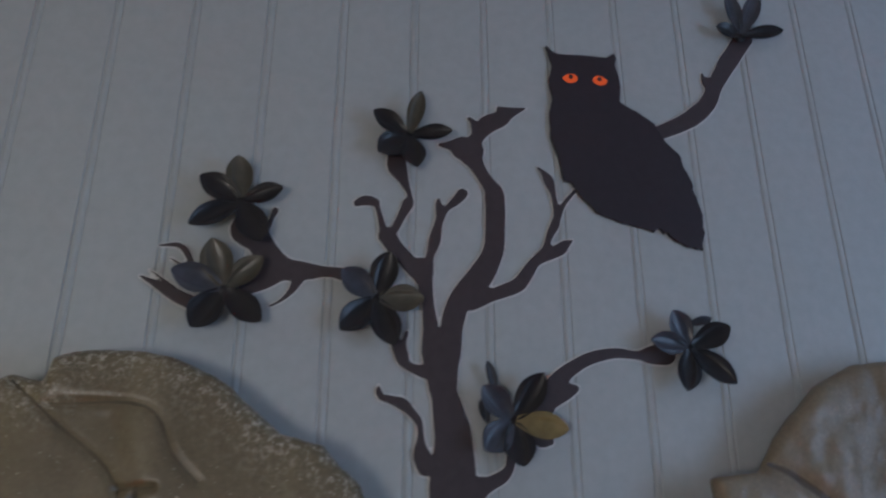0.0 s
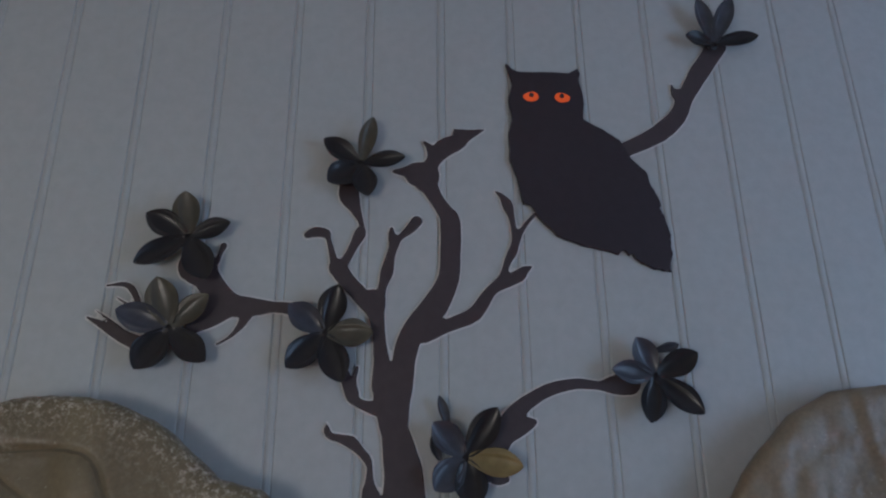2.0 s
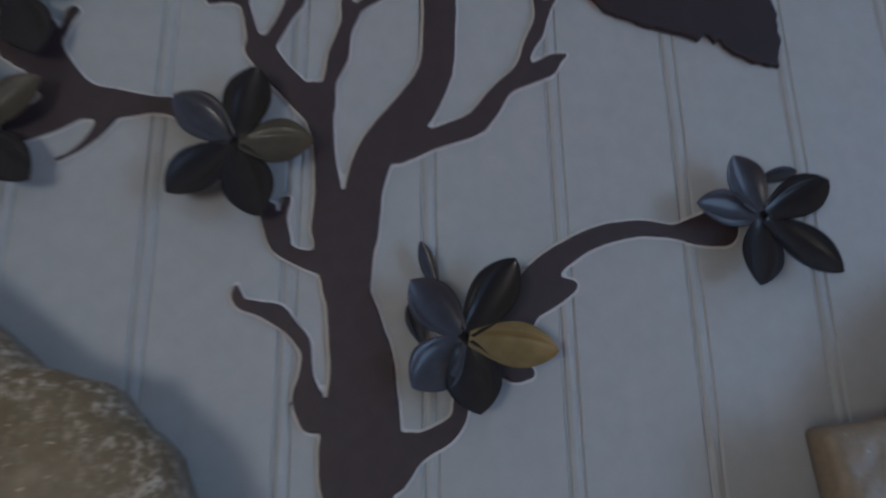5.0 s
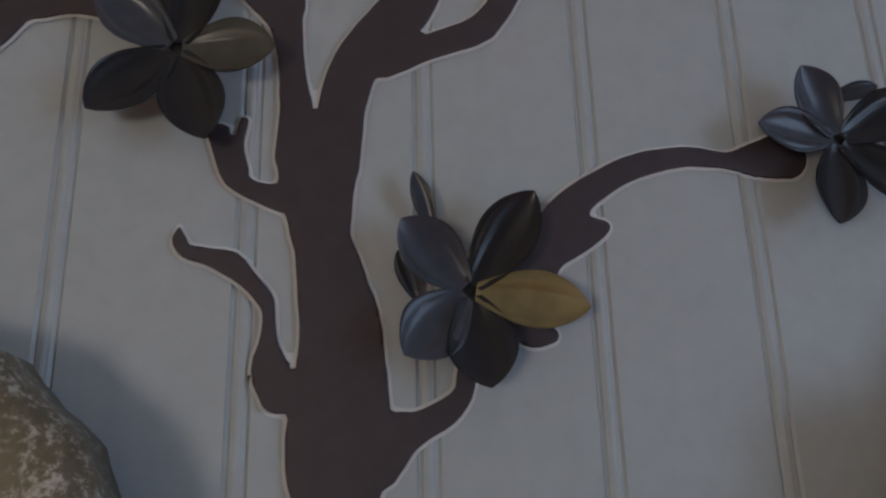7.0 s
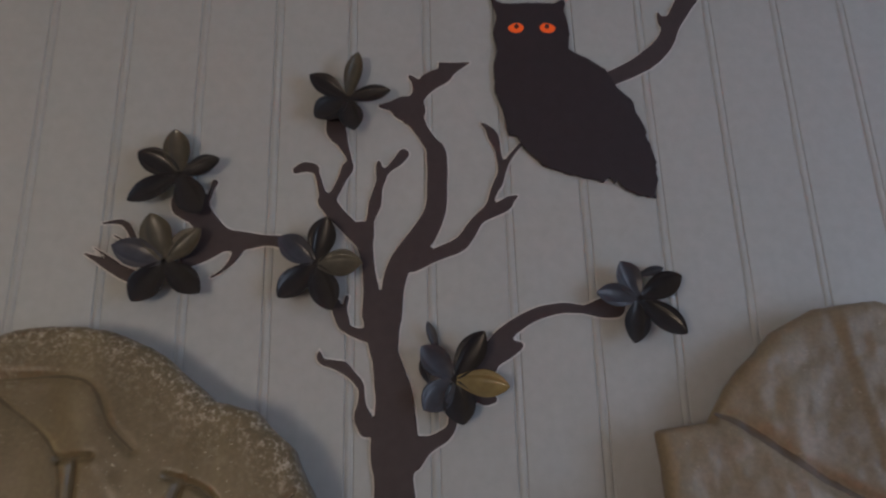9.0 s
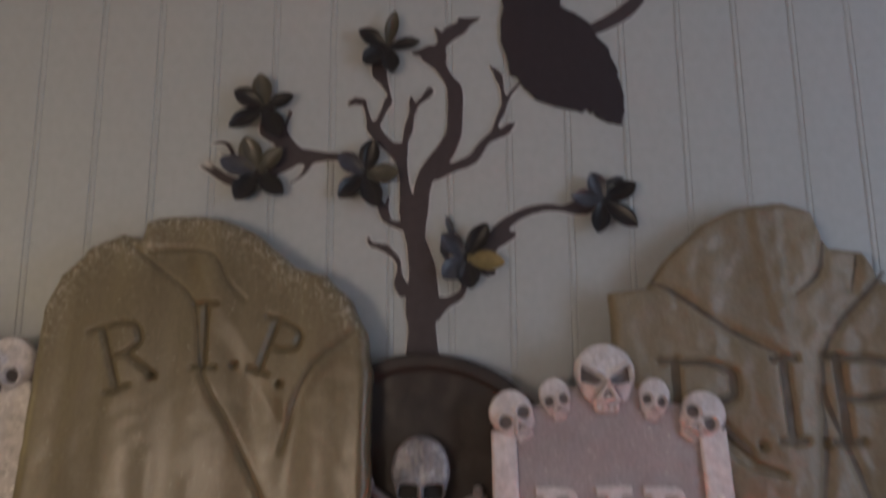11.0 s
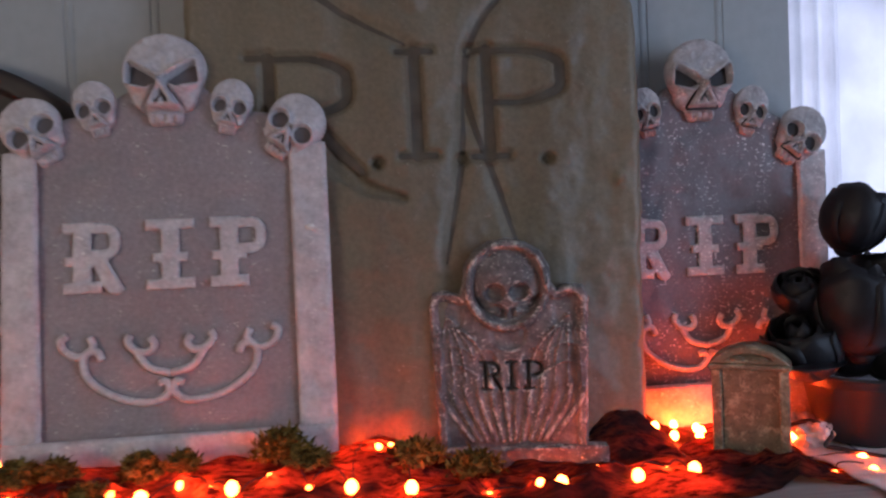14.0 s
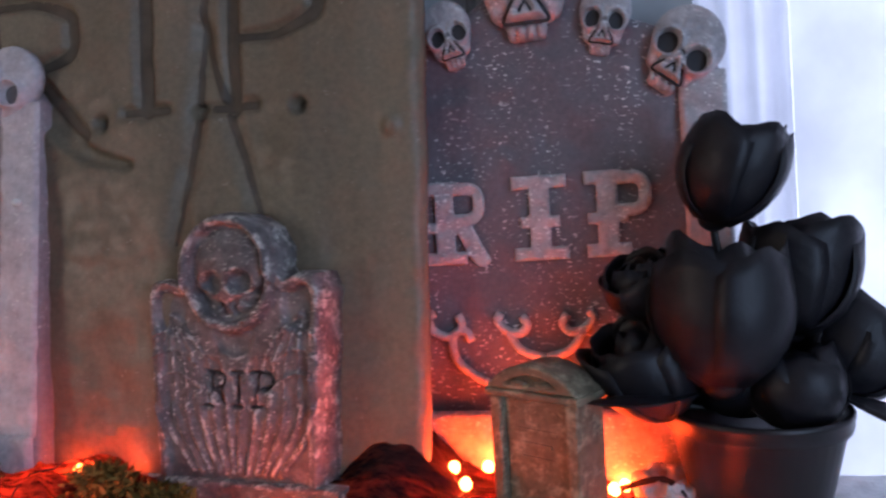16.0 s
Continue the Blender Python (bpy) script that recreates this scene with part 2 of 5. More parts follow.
def part(name, data, material, parent, label=""):
    """A bmesh or mesh as one object under a thing or a part."""
    if isinstance(data, bmesh.types.BMesh):
        me = bpy.data.meshes.new(name)
        bmesh.ops.recalc_face_normals(data, faces=data.faces[:])
        data.to_mesh(me)
        data.free()
        me.materials.append(material)
    else:
        me = data
    ob = new(name, me)
    if parent is not None:
        ob.parent = parent
    return tagged(ob, label)


def box_bm(x0, x1, y0, y1, z0, z1, bevel=0.0, seg=2):
    bm = bmesh.new()
    bmesh.ops.create_cube(bm, size=1.0, matrix=Matrix.LocRotScale(((x0 + x1) / 2, (y0 + y1) / 2, (z0 + z1) / 2), None, (x1 - x0, y1 - y0, z1 - z0)))
    if bevel:
        bmesh.ops.bevel(bm, geom=bm.edges[:], offset=bevel, segments=seg, affect="EDGES", profile=0.5)
    return bm


def spline(pts, steps=6):
    """Smooth curve through the points (tuples of any length)."""
    p = [np.array(q, float) for q in pts]
    if len(p) < 3:
        return p
    p = [2 * p[0] - p[1]] + p + [2 * p[-1] - p[-2]]
    out = []
    for i in range(1, len(p) - 2):
        for k in range(steps):
            t = k / steps
            a, b, c, d = p[i - 1:i + 3]
            out.append(0.5 * (2 * b + (c - a) * t + (2 * a - 5 * b + 4 * c - d) * t * t + (3 * b - a - 3 * c + d) * t ** 3))
    return out + [p[-2]]


def tube(verts, faces, pts, radius, sides=8, flat=1.0, smooth=4):
    """Adds a closed tube along points (x, y, z[, r]) to the lists."""
    q = [tuple(p) if len(p) == 4 else (*p, radius) for p in pts]
    c = spline(q, smooth) if len(q) > 2 else [np.array(v, float) for v in q]
    base = len(verts)
    for i, v in enumerate(c):
        d = c[min(i + 1, len(c) - 1)][:3] - c[max(i - 1, 0)][:3]
        d = d / (np.linalg.norm(d) + 1e-9)
        up = np.array((0.0, 1.0, 0.0)) if abs(d[1]) < 0.9 else np.array((1.0, 0.0, 0.0))
        s = np.cross(d, up)
        s /= np.linalg.norm(s) + 1e-9
        w = np.cross(s, d)
        for k in range(sides):
            a = 2 * math.pi * k / sides
            verts.append(tuple(v[:3] + v[3] * (math.cos(a) * s + flat * math.sin(a) * w)))
    for i in range(len(c) - 1):
        for k in range(sides):
            a, b = base + i * sides + k, base + i * sides + (k + 1) % sides
            faces.append((a, b, b + sides, a + sides))
    faces.append(tuple(range(base, base + sides))[::-1])
    faces.append(tuple(range(base + (len(c) - 1) * sides, base + len(c) * sides)))


def ball(verts, faces, c, r, n=12, m=8, turn=None):
    """Adds an ellipsoid to the lists."""
    base = len(verts)
    for j in range(m + 1):
        th = math.pi * j / m
        for i in range(n):
            ph = 2 * math.pi * i / n
            v = Vector((r[0] * math.sin(th) * math.cos(ph), r[1] * math.sin(th) * math.sin(ph), r[2] * math.cos(th)))
            if turn:
                v = turn @ v
            verts.append((c[0] + v[0], c[1] + v[1], c[2] + v[2]))
    for j in range(m):
        for i in range(n):
            a, b = base + j * n + i, base + j * n + (i + 1) % n
            faces.append((a, b, b + n, a + n))


# distances on a sheet (numpy arrays X, Z): negative inside
def d_seg(X, Z, a, b, ra, rb=None):
    rb = ra if rb is None else rb
    ax, az, bx, bz = X - a[0], Z - a[1], b[0] - a[0], b[1] - a[1]
    t = np.clip((ax * bx + az * bz) / (bx * bx + bz * bz + 1e-12), 0, 1)
    return np.hypot(ax - t * bx, az - t * bz) - (ra + (rb - ra) * t)


def d_stroke(X, Z, pts, steps=5):
    """A smooth brush stroke through (x, z, radius)."""
    c = spline(pts, steps)
    return np.minimum.reduce([d_seg(X, Z, p, q, p[2], q[2]) for p, q in zip(c, c[1:])])


def d_poly(X, Z, pts):
    p = [np.array(q, float) for q in pts]
    d, inside = np.full(X.shape, 1e9), np.zeros(X.shape, bool)
    for a, b in zip(p, p[1:] + p[:1]):
        d = np.minimum(d, d_seg(X, Z, a, b, 0.0))
        if a[1] != b[1]:
            inside ^= ((a[1] > Z) != (b[1] > Z)) & (X < (b[0] - a[0]) * (Z - a[1]) / (b[1] - a[1]) + a[0])
    return np.where(inside, -d, d)


def d_box(X, Z, cx, cz, hx, hz, r=0.0):
    qx, qz = np.abs(X - cx) - hx + r, np.abs(Z - cz) - hz + r
    return np.hypot(np.maximum(qx, 0), np.maximum(qz, 0)) + np.minimum(np.maximum(qx, qz), 0) - r


def d_oval(X, Z, cx, cz, rx, rz, turn=0.0):
    c, s = math.cos(turn), math.sin(turn)
    u, v = (X - cx) * c + (Z - cz) * s, -(X - cx) * s + (Z - cz) * c
    k = np.hypot(u / rx, v / rz)
    return (k - 1) * min(rx, rz)


def smin(a, b, k):
    h = np.clip(0.5 + 0.5 * (b - a) / k, 0, 1)
    return b + (a - b) * h - k * h * (1 - h)


def step(d, w):
    """1 inside a shape, falling to 0 over the width w at its rim."""
    t = np.clip(0.5 - d / w, 0, 1)
    return t * t * (3 - 2 * t)


def fbm(X, Z, scale, seed=0.0, octaves=3):
    f = np.frompyfunc(lambda x, z: noise.fractal((x * scale + seed, 3.7 * seed, z * scale), 1.0, 2.0, octaves), 2, 1)
    return f(X, Z).astype(float)


def sheet(name, shape, height, bounds, cell, depth, material, rim=0.0):
    """A slab cut to a shape: its front carries a relief (metres towards -y), its sides run back by depth, rim rounds its front edge."""
    x0, x1, z0, z1 = bounds
    nx, nz = int((x1 - x0) / cell) + 1, int((z1 - z0) / cell) + 1
    X, Z = np.meshgrid(x0 + cell * np.arange(nx), z0 + cell * np.arange(nz), indexing="ij")
    S = shape(X, Z)
    gx, gz = np.gradient(S, cell)
    gl = np.maximum(np.hypot(gx, gz), 0.3)
    inside = S < 0
    keep = inside[:-1, :-1] | inside[1:, :-1] | inside[:-1, 1:] | inside[1:, 1:]
    move = np.where(inside, 0.0, np.clip(S, 0, 1.3 * cell))
    PX, PZ = X - move * gx / gl, Z - move * gz / gl
    Y = -height(PX, PZ) if height else np.zeros(X.shape)
    if rim:
        t = np.clip(1 + np.minimum(S, 0) / rim, 0, 1)
        Y = Y + rim * (1 - np.sqrt(1 - t * t))
    used = np.zeros(X.shape, bool)
    for a, b in ((slice(0, -1), slice(0, -1)), (slice(1, None), slice(0, -1)), (slice(0, -1), slice(1, None)), (slice(1, None), slice(1, None))):
        used[a, b] |= keep
    idx = np.full(X.shape, -1)
    idx[used] = np.arange(used.sum())
    n = int(used.sum())
    front = np.stack([PX[used], Y[used], PZ[used]], 1)
    i, j = np.nonzero(keep)
    quads = np.stack([idx[i, j], idx[i + 1, j], idx[i + 1, j + 1], idx[i, j + 1]], 1)
    e = np.concatenate([quads[:, [k, (k + 1) % 4]] for k in range(4)])
    key = np.sort(e, 1)
    _, first, count = np.unique(key[:, 0] * (n + 1) + key[:, 1], return_index=True, return_counts=True)
    edge = e[first[count == 1]]
    if depth:
        back = front.copy()
        back[:, 1] = depth
        verts = np.concatenate([front, back])
        faces = quads.tolist() + [(a + n, a, b, b + n)[::-1] for a, b in edge.tolist()] + (quads[:, ::-1] + n).tolist()
    else:
        verts, faces = front, quads.tolist()
    me = mesh_from(name, verts.tolist(), faces, material)
    if rim and len(me.vertices) == len(verts):
        worn = np.zeros(len(verts), np.float32)
        worn[:n] = np.exp(np.minimum(S[used], 0) / 0.026)
        me.attributes.new("rim", "FLOAT", "POINT").data.foreach_set("value", worn)
    return me


def glyph(ch, X, Z, cx, cz, h, s, turn=0.0, slab=0.18, wide=1.0):
    """A serif capital R, I or P about its centre, h high with strokes s wide."""
    c, k = math.cos(turn), math.sin(turn)
    U, V = ((X - cx) * c + (Z - cz) * k) / h, (-(X - cx) * k + (Z - cz) * c) / h
    w, st = s / h, -0.25 * wide
    if ch == "I":
        st = 0.0
    d = d_seg(U, V, (st, -0.5), (st, 0.5), w / 2)
    for v in (-0.5, 0.5):
        lo = st - slab if not (ch in "RP" and v > 0) else st - slab * 1.1
        hi = st + slab if v < 0 or ch == "I" else st
        d = np.minimum(d, d_seg(U, V, (lo, v), (hi, v), w * 0.33))
    if ch in "RP":
        a, b = 0.02 * wide, 0.27 * wide
        d = np.minimum(d, d_stroke(U, V, [(st, 0.48, w * .3), (a, 0.48, w * .35), (b - .03, 0.38, w * .45), (b, 0.24, w * .5), (b - .03, 0.1, w * .45), (a, 0.0, w * .35), (st, 0.0, w * .3)]))
    if ch == "R":
        d = np.minimum(d, d_stroke(U, V, [(0.0, 0.0, w * .4), (0.18 * wide, -0.28, w * .5), (0.34 * wide, -0.5, w * .45)]))
    return d * h

# ---- the room ----
WALL_Y, TABLE = 1.03, 0.862


def structure(name, bm, material, label, category):
    ob = part(name, bm, material, None)
    return tagged(ob, label, category, kind="structure")


wall_n = structure("wall_north", box_bm(-2.3, 1.146, WALL_Y + 0.012, WALL_Y + 0.15, 0, 2.6), WALL, "grey-blue painted beadboard wall of narrow upright boards", "wall")
structure("wall_north_above_window", box_bm(1.146, 2.4, WALL_Y, WALL_Y + 0.15, 2.15, 2.6), WALL, "plain grey painted wall over the window", "wall")
structure("wall_north_below_window", box_bm(1.146, 2.4, WALL_Y, WALL_Y + 0.15, 0, 0.62), WALL, "plain grey painted wall under the window", "wall")
structure("wall_north_beside_window", box_bm(2.05, 2.4, WALL_Y, WALL_Y + 0.15, 0.62, 2.15), WALL, "plain grey painted wall beside the window", "wall")
structure("wall_west", box_bm(-2.45, -2.3, -2.6, WALL_Y + 0.15, 0, 2.6), WALL, "plain grey painted side wall", "wall")
structure("wall_south", box_bm(-2.45, 2.55, -2.75, -2.6, 0, 2.6), WALL, "plain grey painted wall across the room", "wall")
structure("wall_east", box_bm(2.4, 2.55, -2.6, WALL_Y + 0.15, 0, 2.6), WALL, "plain grey painted side wall", "wall")
structure("ceiling", box_bm(-2.45, 2.55, -2.75, WALL_Y + 0.15, 2.6, 2.7), CEIL, "plain white painted ceiling", "ceiling")
structure("floor", box_bm(-2.45, 2.55, -2.75, WALL_Y + 0.15, -0.1, 0.0), FLOORM, "brown wooden floor", "floor")

# window with white casing, bright sky behind it
window = thing("window_1", "bright window behind a white sheer curtain with soft folds", "window", kind="structure")
part("window_head", box_bm(1.1465, 2.0495, WALL_Y + 0.002, WALL_Y + 0.15, 2.10, 2.148, 0.004), WHITE, window)
part("window_sill", box_bm(1.1465, 2.0495, WALL_Y + 0.002, WALL_Y + 0.15, 0.622, 0.655, 0.006), WHITE, window)
part("window_rail", box_bm(1.1465, 2.0495, WALL_Y + 0.09, WALL_Y + 0.12, 1.46, 1.50, 0.004), WHITE, window)
# the narrow strip stands in for the casing, translucent so the backdrop brightens it
for x0, x1, y0, nm in ((1.149, 1.236, 0.030, "backlit_casing"), (1.240, 2.045, 0.046, "curtain")):
    sv, sf, k = [], [], 60
    for side in (0, 1):
        for i in range(k + 1):
            x = x0 + (x1 - x0) * i / k
            for z in (0.658, 2.098):
                sv.append((x, WALL_Y + y0 + (0.010 if nm == "curtain" else 0.004) * math.sin(i * 0.35) + 0.0012 * side, z))
    for side in (0, 1):
        for i in range(k):
            b = side * 2 * (k + 1) + 2 * i
            sf.append((b, b + 2, b + 3, b + 1) if side == 0 else (b + 1, b + 3, b + 2, b))
    part(nm, mesh_from(nm, sv, sf, SHEER), SHEER, window)
bd = structure("backdrop", box_bm(0.6, 3.0, WALL_Y + 0.4, WALL_Y + 0.42, 0.3, 2.6), OUTSIDE, "bright overcast daylight outside the window", "backdrop")

# beadboard: one board with a double bead at its edge, shared by all
PITCH, GROOVE_X = 0.1081, -0.041
prof = [(0.0, 0.0), (0.0018, 0.0016), (0.0036, 0.0)] + [(0.0042 + 0.0046 * k / 4, -0.0006 * math.sin(math.pi * k / 4)) for k in range(5)] + [(0.0100, 0.0), (0.0120, 0.0016), (0.0138, 0.0), (PITCH - 0.0003, 0.0)]
bv, bf = [], []
for x, y in prof:
    bv += [(x, y, 0.09), (x, y, 2.56)]
k = len(prof)
bv += [(PITCH - 0.0003, 0.0118, 0.09), (PITCH - 0.0003, 0.0118, 2.56), (0, 0.0118, 0.09), (0, 0.0118, 2.56)]
for i in range(k + 1):
    bf.append((2 * i, 2 * i + 2, 2 * i + 3, 2 * i + 1))
bf.append((2 * k + 2, 0, 1, 2 * k + 3))
BOARD = mesh_from("board", bv, bf, WALL, smooth=False)
for i in range(-21, 11):
    x = GROOVE_X - 0.0065 + PITCH * i
    if x + PITCH < 1.15:
        ob = new("board", BOARD)
        ob.parent, ob.location = wall_n, (x, WALL_Y, 0)

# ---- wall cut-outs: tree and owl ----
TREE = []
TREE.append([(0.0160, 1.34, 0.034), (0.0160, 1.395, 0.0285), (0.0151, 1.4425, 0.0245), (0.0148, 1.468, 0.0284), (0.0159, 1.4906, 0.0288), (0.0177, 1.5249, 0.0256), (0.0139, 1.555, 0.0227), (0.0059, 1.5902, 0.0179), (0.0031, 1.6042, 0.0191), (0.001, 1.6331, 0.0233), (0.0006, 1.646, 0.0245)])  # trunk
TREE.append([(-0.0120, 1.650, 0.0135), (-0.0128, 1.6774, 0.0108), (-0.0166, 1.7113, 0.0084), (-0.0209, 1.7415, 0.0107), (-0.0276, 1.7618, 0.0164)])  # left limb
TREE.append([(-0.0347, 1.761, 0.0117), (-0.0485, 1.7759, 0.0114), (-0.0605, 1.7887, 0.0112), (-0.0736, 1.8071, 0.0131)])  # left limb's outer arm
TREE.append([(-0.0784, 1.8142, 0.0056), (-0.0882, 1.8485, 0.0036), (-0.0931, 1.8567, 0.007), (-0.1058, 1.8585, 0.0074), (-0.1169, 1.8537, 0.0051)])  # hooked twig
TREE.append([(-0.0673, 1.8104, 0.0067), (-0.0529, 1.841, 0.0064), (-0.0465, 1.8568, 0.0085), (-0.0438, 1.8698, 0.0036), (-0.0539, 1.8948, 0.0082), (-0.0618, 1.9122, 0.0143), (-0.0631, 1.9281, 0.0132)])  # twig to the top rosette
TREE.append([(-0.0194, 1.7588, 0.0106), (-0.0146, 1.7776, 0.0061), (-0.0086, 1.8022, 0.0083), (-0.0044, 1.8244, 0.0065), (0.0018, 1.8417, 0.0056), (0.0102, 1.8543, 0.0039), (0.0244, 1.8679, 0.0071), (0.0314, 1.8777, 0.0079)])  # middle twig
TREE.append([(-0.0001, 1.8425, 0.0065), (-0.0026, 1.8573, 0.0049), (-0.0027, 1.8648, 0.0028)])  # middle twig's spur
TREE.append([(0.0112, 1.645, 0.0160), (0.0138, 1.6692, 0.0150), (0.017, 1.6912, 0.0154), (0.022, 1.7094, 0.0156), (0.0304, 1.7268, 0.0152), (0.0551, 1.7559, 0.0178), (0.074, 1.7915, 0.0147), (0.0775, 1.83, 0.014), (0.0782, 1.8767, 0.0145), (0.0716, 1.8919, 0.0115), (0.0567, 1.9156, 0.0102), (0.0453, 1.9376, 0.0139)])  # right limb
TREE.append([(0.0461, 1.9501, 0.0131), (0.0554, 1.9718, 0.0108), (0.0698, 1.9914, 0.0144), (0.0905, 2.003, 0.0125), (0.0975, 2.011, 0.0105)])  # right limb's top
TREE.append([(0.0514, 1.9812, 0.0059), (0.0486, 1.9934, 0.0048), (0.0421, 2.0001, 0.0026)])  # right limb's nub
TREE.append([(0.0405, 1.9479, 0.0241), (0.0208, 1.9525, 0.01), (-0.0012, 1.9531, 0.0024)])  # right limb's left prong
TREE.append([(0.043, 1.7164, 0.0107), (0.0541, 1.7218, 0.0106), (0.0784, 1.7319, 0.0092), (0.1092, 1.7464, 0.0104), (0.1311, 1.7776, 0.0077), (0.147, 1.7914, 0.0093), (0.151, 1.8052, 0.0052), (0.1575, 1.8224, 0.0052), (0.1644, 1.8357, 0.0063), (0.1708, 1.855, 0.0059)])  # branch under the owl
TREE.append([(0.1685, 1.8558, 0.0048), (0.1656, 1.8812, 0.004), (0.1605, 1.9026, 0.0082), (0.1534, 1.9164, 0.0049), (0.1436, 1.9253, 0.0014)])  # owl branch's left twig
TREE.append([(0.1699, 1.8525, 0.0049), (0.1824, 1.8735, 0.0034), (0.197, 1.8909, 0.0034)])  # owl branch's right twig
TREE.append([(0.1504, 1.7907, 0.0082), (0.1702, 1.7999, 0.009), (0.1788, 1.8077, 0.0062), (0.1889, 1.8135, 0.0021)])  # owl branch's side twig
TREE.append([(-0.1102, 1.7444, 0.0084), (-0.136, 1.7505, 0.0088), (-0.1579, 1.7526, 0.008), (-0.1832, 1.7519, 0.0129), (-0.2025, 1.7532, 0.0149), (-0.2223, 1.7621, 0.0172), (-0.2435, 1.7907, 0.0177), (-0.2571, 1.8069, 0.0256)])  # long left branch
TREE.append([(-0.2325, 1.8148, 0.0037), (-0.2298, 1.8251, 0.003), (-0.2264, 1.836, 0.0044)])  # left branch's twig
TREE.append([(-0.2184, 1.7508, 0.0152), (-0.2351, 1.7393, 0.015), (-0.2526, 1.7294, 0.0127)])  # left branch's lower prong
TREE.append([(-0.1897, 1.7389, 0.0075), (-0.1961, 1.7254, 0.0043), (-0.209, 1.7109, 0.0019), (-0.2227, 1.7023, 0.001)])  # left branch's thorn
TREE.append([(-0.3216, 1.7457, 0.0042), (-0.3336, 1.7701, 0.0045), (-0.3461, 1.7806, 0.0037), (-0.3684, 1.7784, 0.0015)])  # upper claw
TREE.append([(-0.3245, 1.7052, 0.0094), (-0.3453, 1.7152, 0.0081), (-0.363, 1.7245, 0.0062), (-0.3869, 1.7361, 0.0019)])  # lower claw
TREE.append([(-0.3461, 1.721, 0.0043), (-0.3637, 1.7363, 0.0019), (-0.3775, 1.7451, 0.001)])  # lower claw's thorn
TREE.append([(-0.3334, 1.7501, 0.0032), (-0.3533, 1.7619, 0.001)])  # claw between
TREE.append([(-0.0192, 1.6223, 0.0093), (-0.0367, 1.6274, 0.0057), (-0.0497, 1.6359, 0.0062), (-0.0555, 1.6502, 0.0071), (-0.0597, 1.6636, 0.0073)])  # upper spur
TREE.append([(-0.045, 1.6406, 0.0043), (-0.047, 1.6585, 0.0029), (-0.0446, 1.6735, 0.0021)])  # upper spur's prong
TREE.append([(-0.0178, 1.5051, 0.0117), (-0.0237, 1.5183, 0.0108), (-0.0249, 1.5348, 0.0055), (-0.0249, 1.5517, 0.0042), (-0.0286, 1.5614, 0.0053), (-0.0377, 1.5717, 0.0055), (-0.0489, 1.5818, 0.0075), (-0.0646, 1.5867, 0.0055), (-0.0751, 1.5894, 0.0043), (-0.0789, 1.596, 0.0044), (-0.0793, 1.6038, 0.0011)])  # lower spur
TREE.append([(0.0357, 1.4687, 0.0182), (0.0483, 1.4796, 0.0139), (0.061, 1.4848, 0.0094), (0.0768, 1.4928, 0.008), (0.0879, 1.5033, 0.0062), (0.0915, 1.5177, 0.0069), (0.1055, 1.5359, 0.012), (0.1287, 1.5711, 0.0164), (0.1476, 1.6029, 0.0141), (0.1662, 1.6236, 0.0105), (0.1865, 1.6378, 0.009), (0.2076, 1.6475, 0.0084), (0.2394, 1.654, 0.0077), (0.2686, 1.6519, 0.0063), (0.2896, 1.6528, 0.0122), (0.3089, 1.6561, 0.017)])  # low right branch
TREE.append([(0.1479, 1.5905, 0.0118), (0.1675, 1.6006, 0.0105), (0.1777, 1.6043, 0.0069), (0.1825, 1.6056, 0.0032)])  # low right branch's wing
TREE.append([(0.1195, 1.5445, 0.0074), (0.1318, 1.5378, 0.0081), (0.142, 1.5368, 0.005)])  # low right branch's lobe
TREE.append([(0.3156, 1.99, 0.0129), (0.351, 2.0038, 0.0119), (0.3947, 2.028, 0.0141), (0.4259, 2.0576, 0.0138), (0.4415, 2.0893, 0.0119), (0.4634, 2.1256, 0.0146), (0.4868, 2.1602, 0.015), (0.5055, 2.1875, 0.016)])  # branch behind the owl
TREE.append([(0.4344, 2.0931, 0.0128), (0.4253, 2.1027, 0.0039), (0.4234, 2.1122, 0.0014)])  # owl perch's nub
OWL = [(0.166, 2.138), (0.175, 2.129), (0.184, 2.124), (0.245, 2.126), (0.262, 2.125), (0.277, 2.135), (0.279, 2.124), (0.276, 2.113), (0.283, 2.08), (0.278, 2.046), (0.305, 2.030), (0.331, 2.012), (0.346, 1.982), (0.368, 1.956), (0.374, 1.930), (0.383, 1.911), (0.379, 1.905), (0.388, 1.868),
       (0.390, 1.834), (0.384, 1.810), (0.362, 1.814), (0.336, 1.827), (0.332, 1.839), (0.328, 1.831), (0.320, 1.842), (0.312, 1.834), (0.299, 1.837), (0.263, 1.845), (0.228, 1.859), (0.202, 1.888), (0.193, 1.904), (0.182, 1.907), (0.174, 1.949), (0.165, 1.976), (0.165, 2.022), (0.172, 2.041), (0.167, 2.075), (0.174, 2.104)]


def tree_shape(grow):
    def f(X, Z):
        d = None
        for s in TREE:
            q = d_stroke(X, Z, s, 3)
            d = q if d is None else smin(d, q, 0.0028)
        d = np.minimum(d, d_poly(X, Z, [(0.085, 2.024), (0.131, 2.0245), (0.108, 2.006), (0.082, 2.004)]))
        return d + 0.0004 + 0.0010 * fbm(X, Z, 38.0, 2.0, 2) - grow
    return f


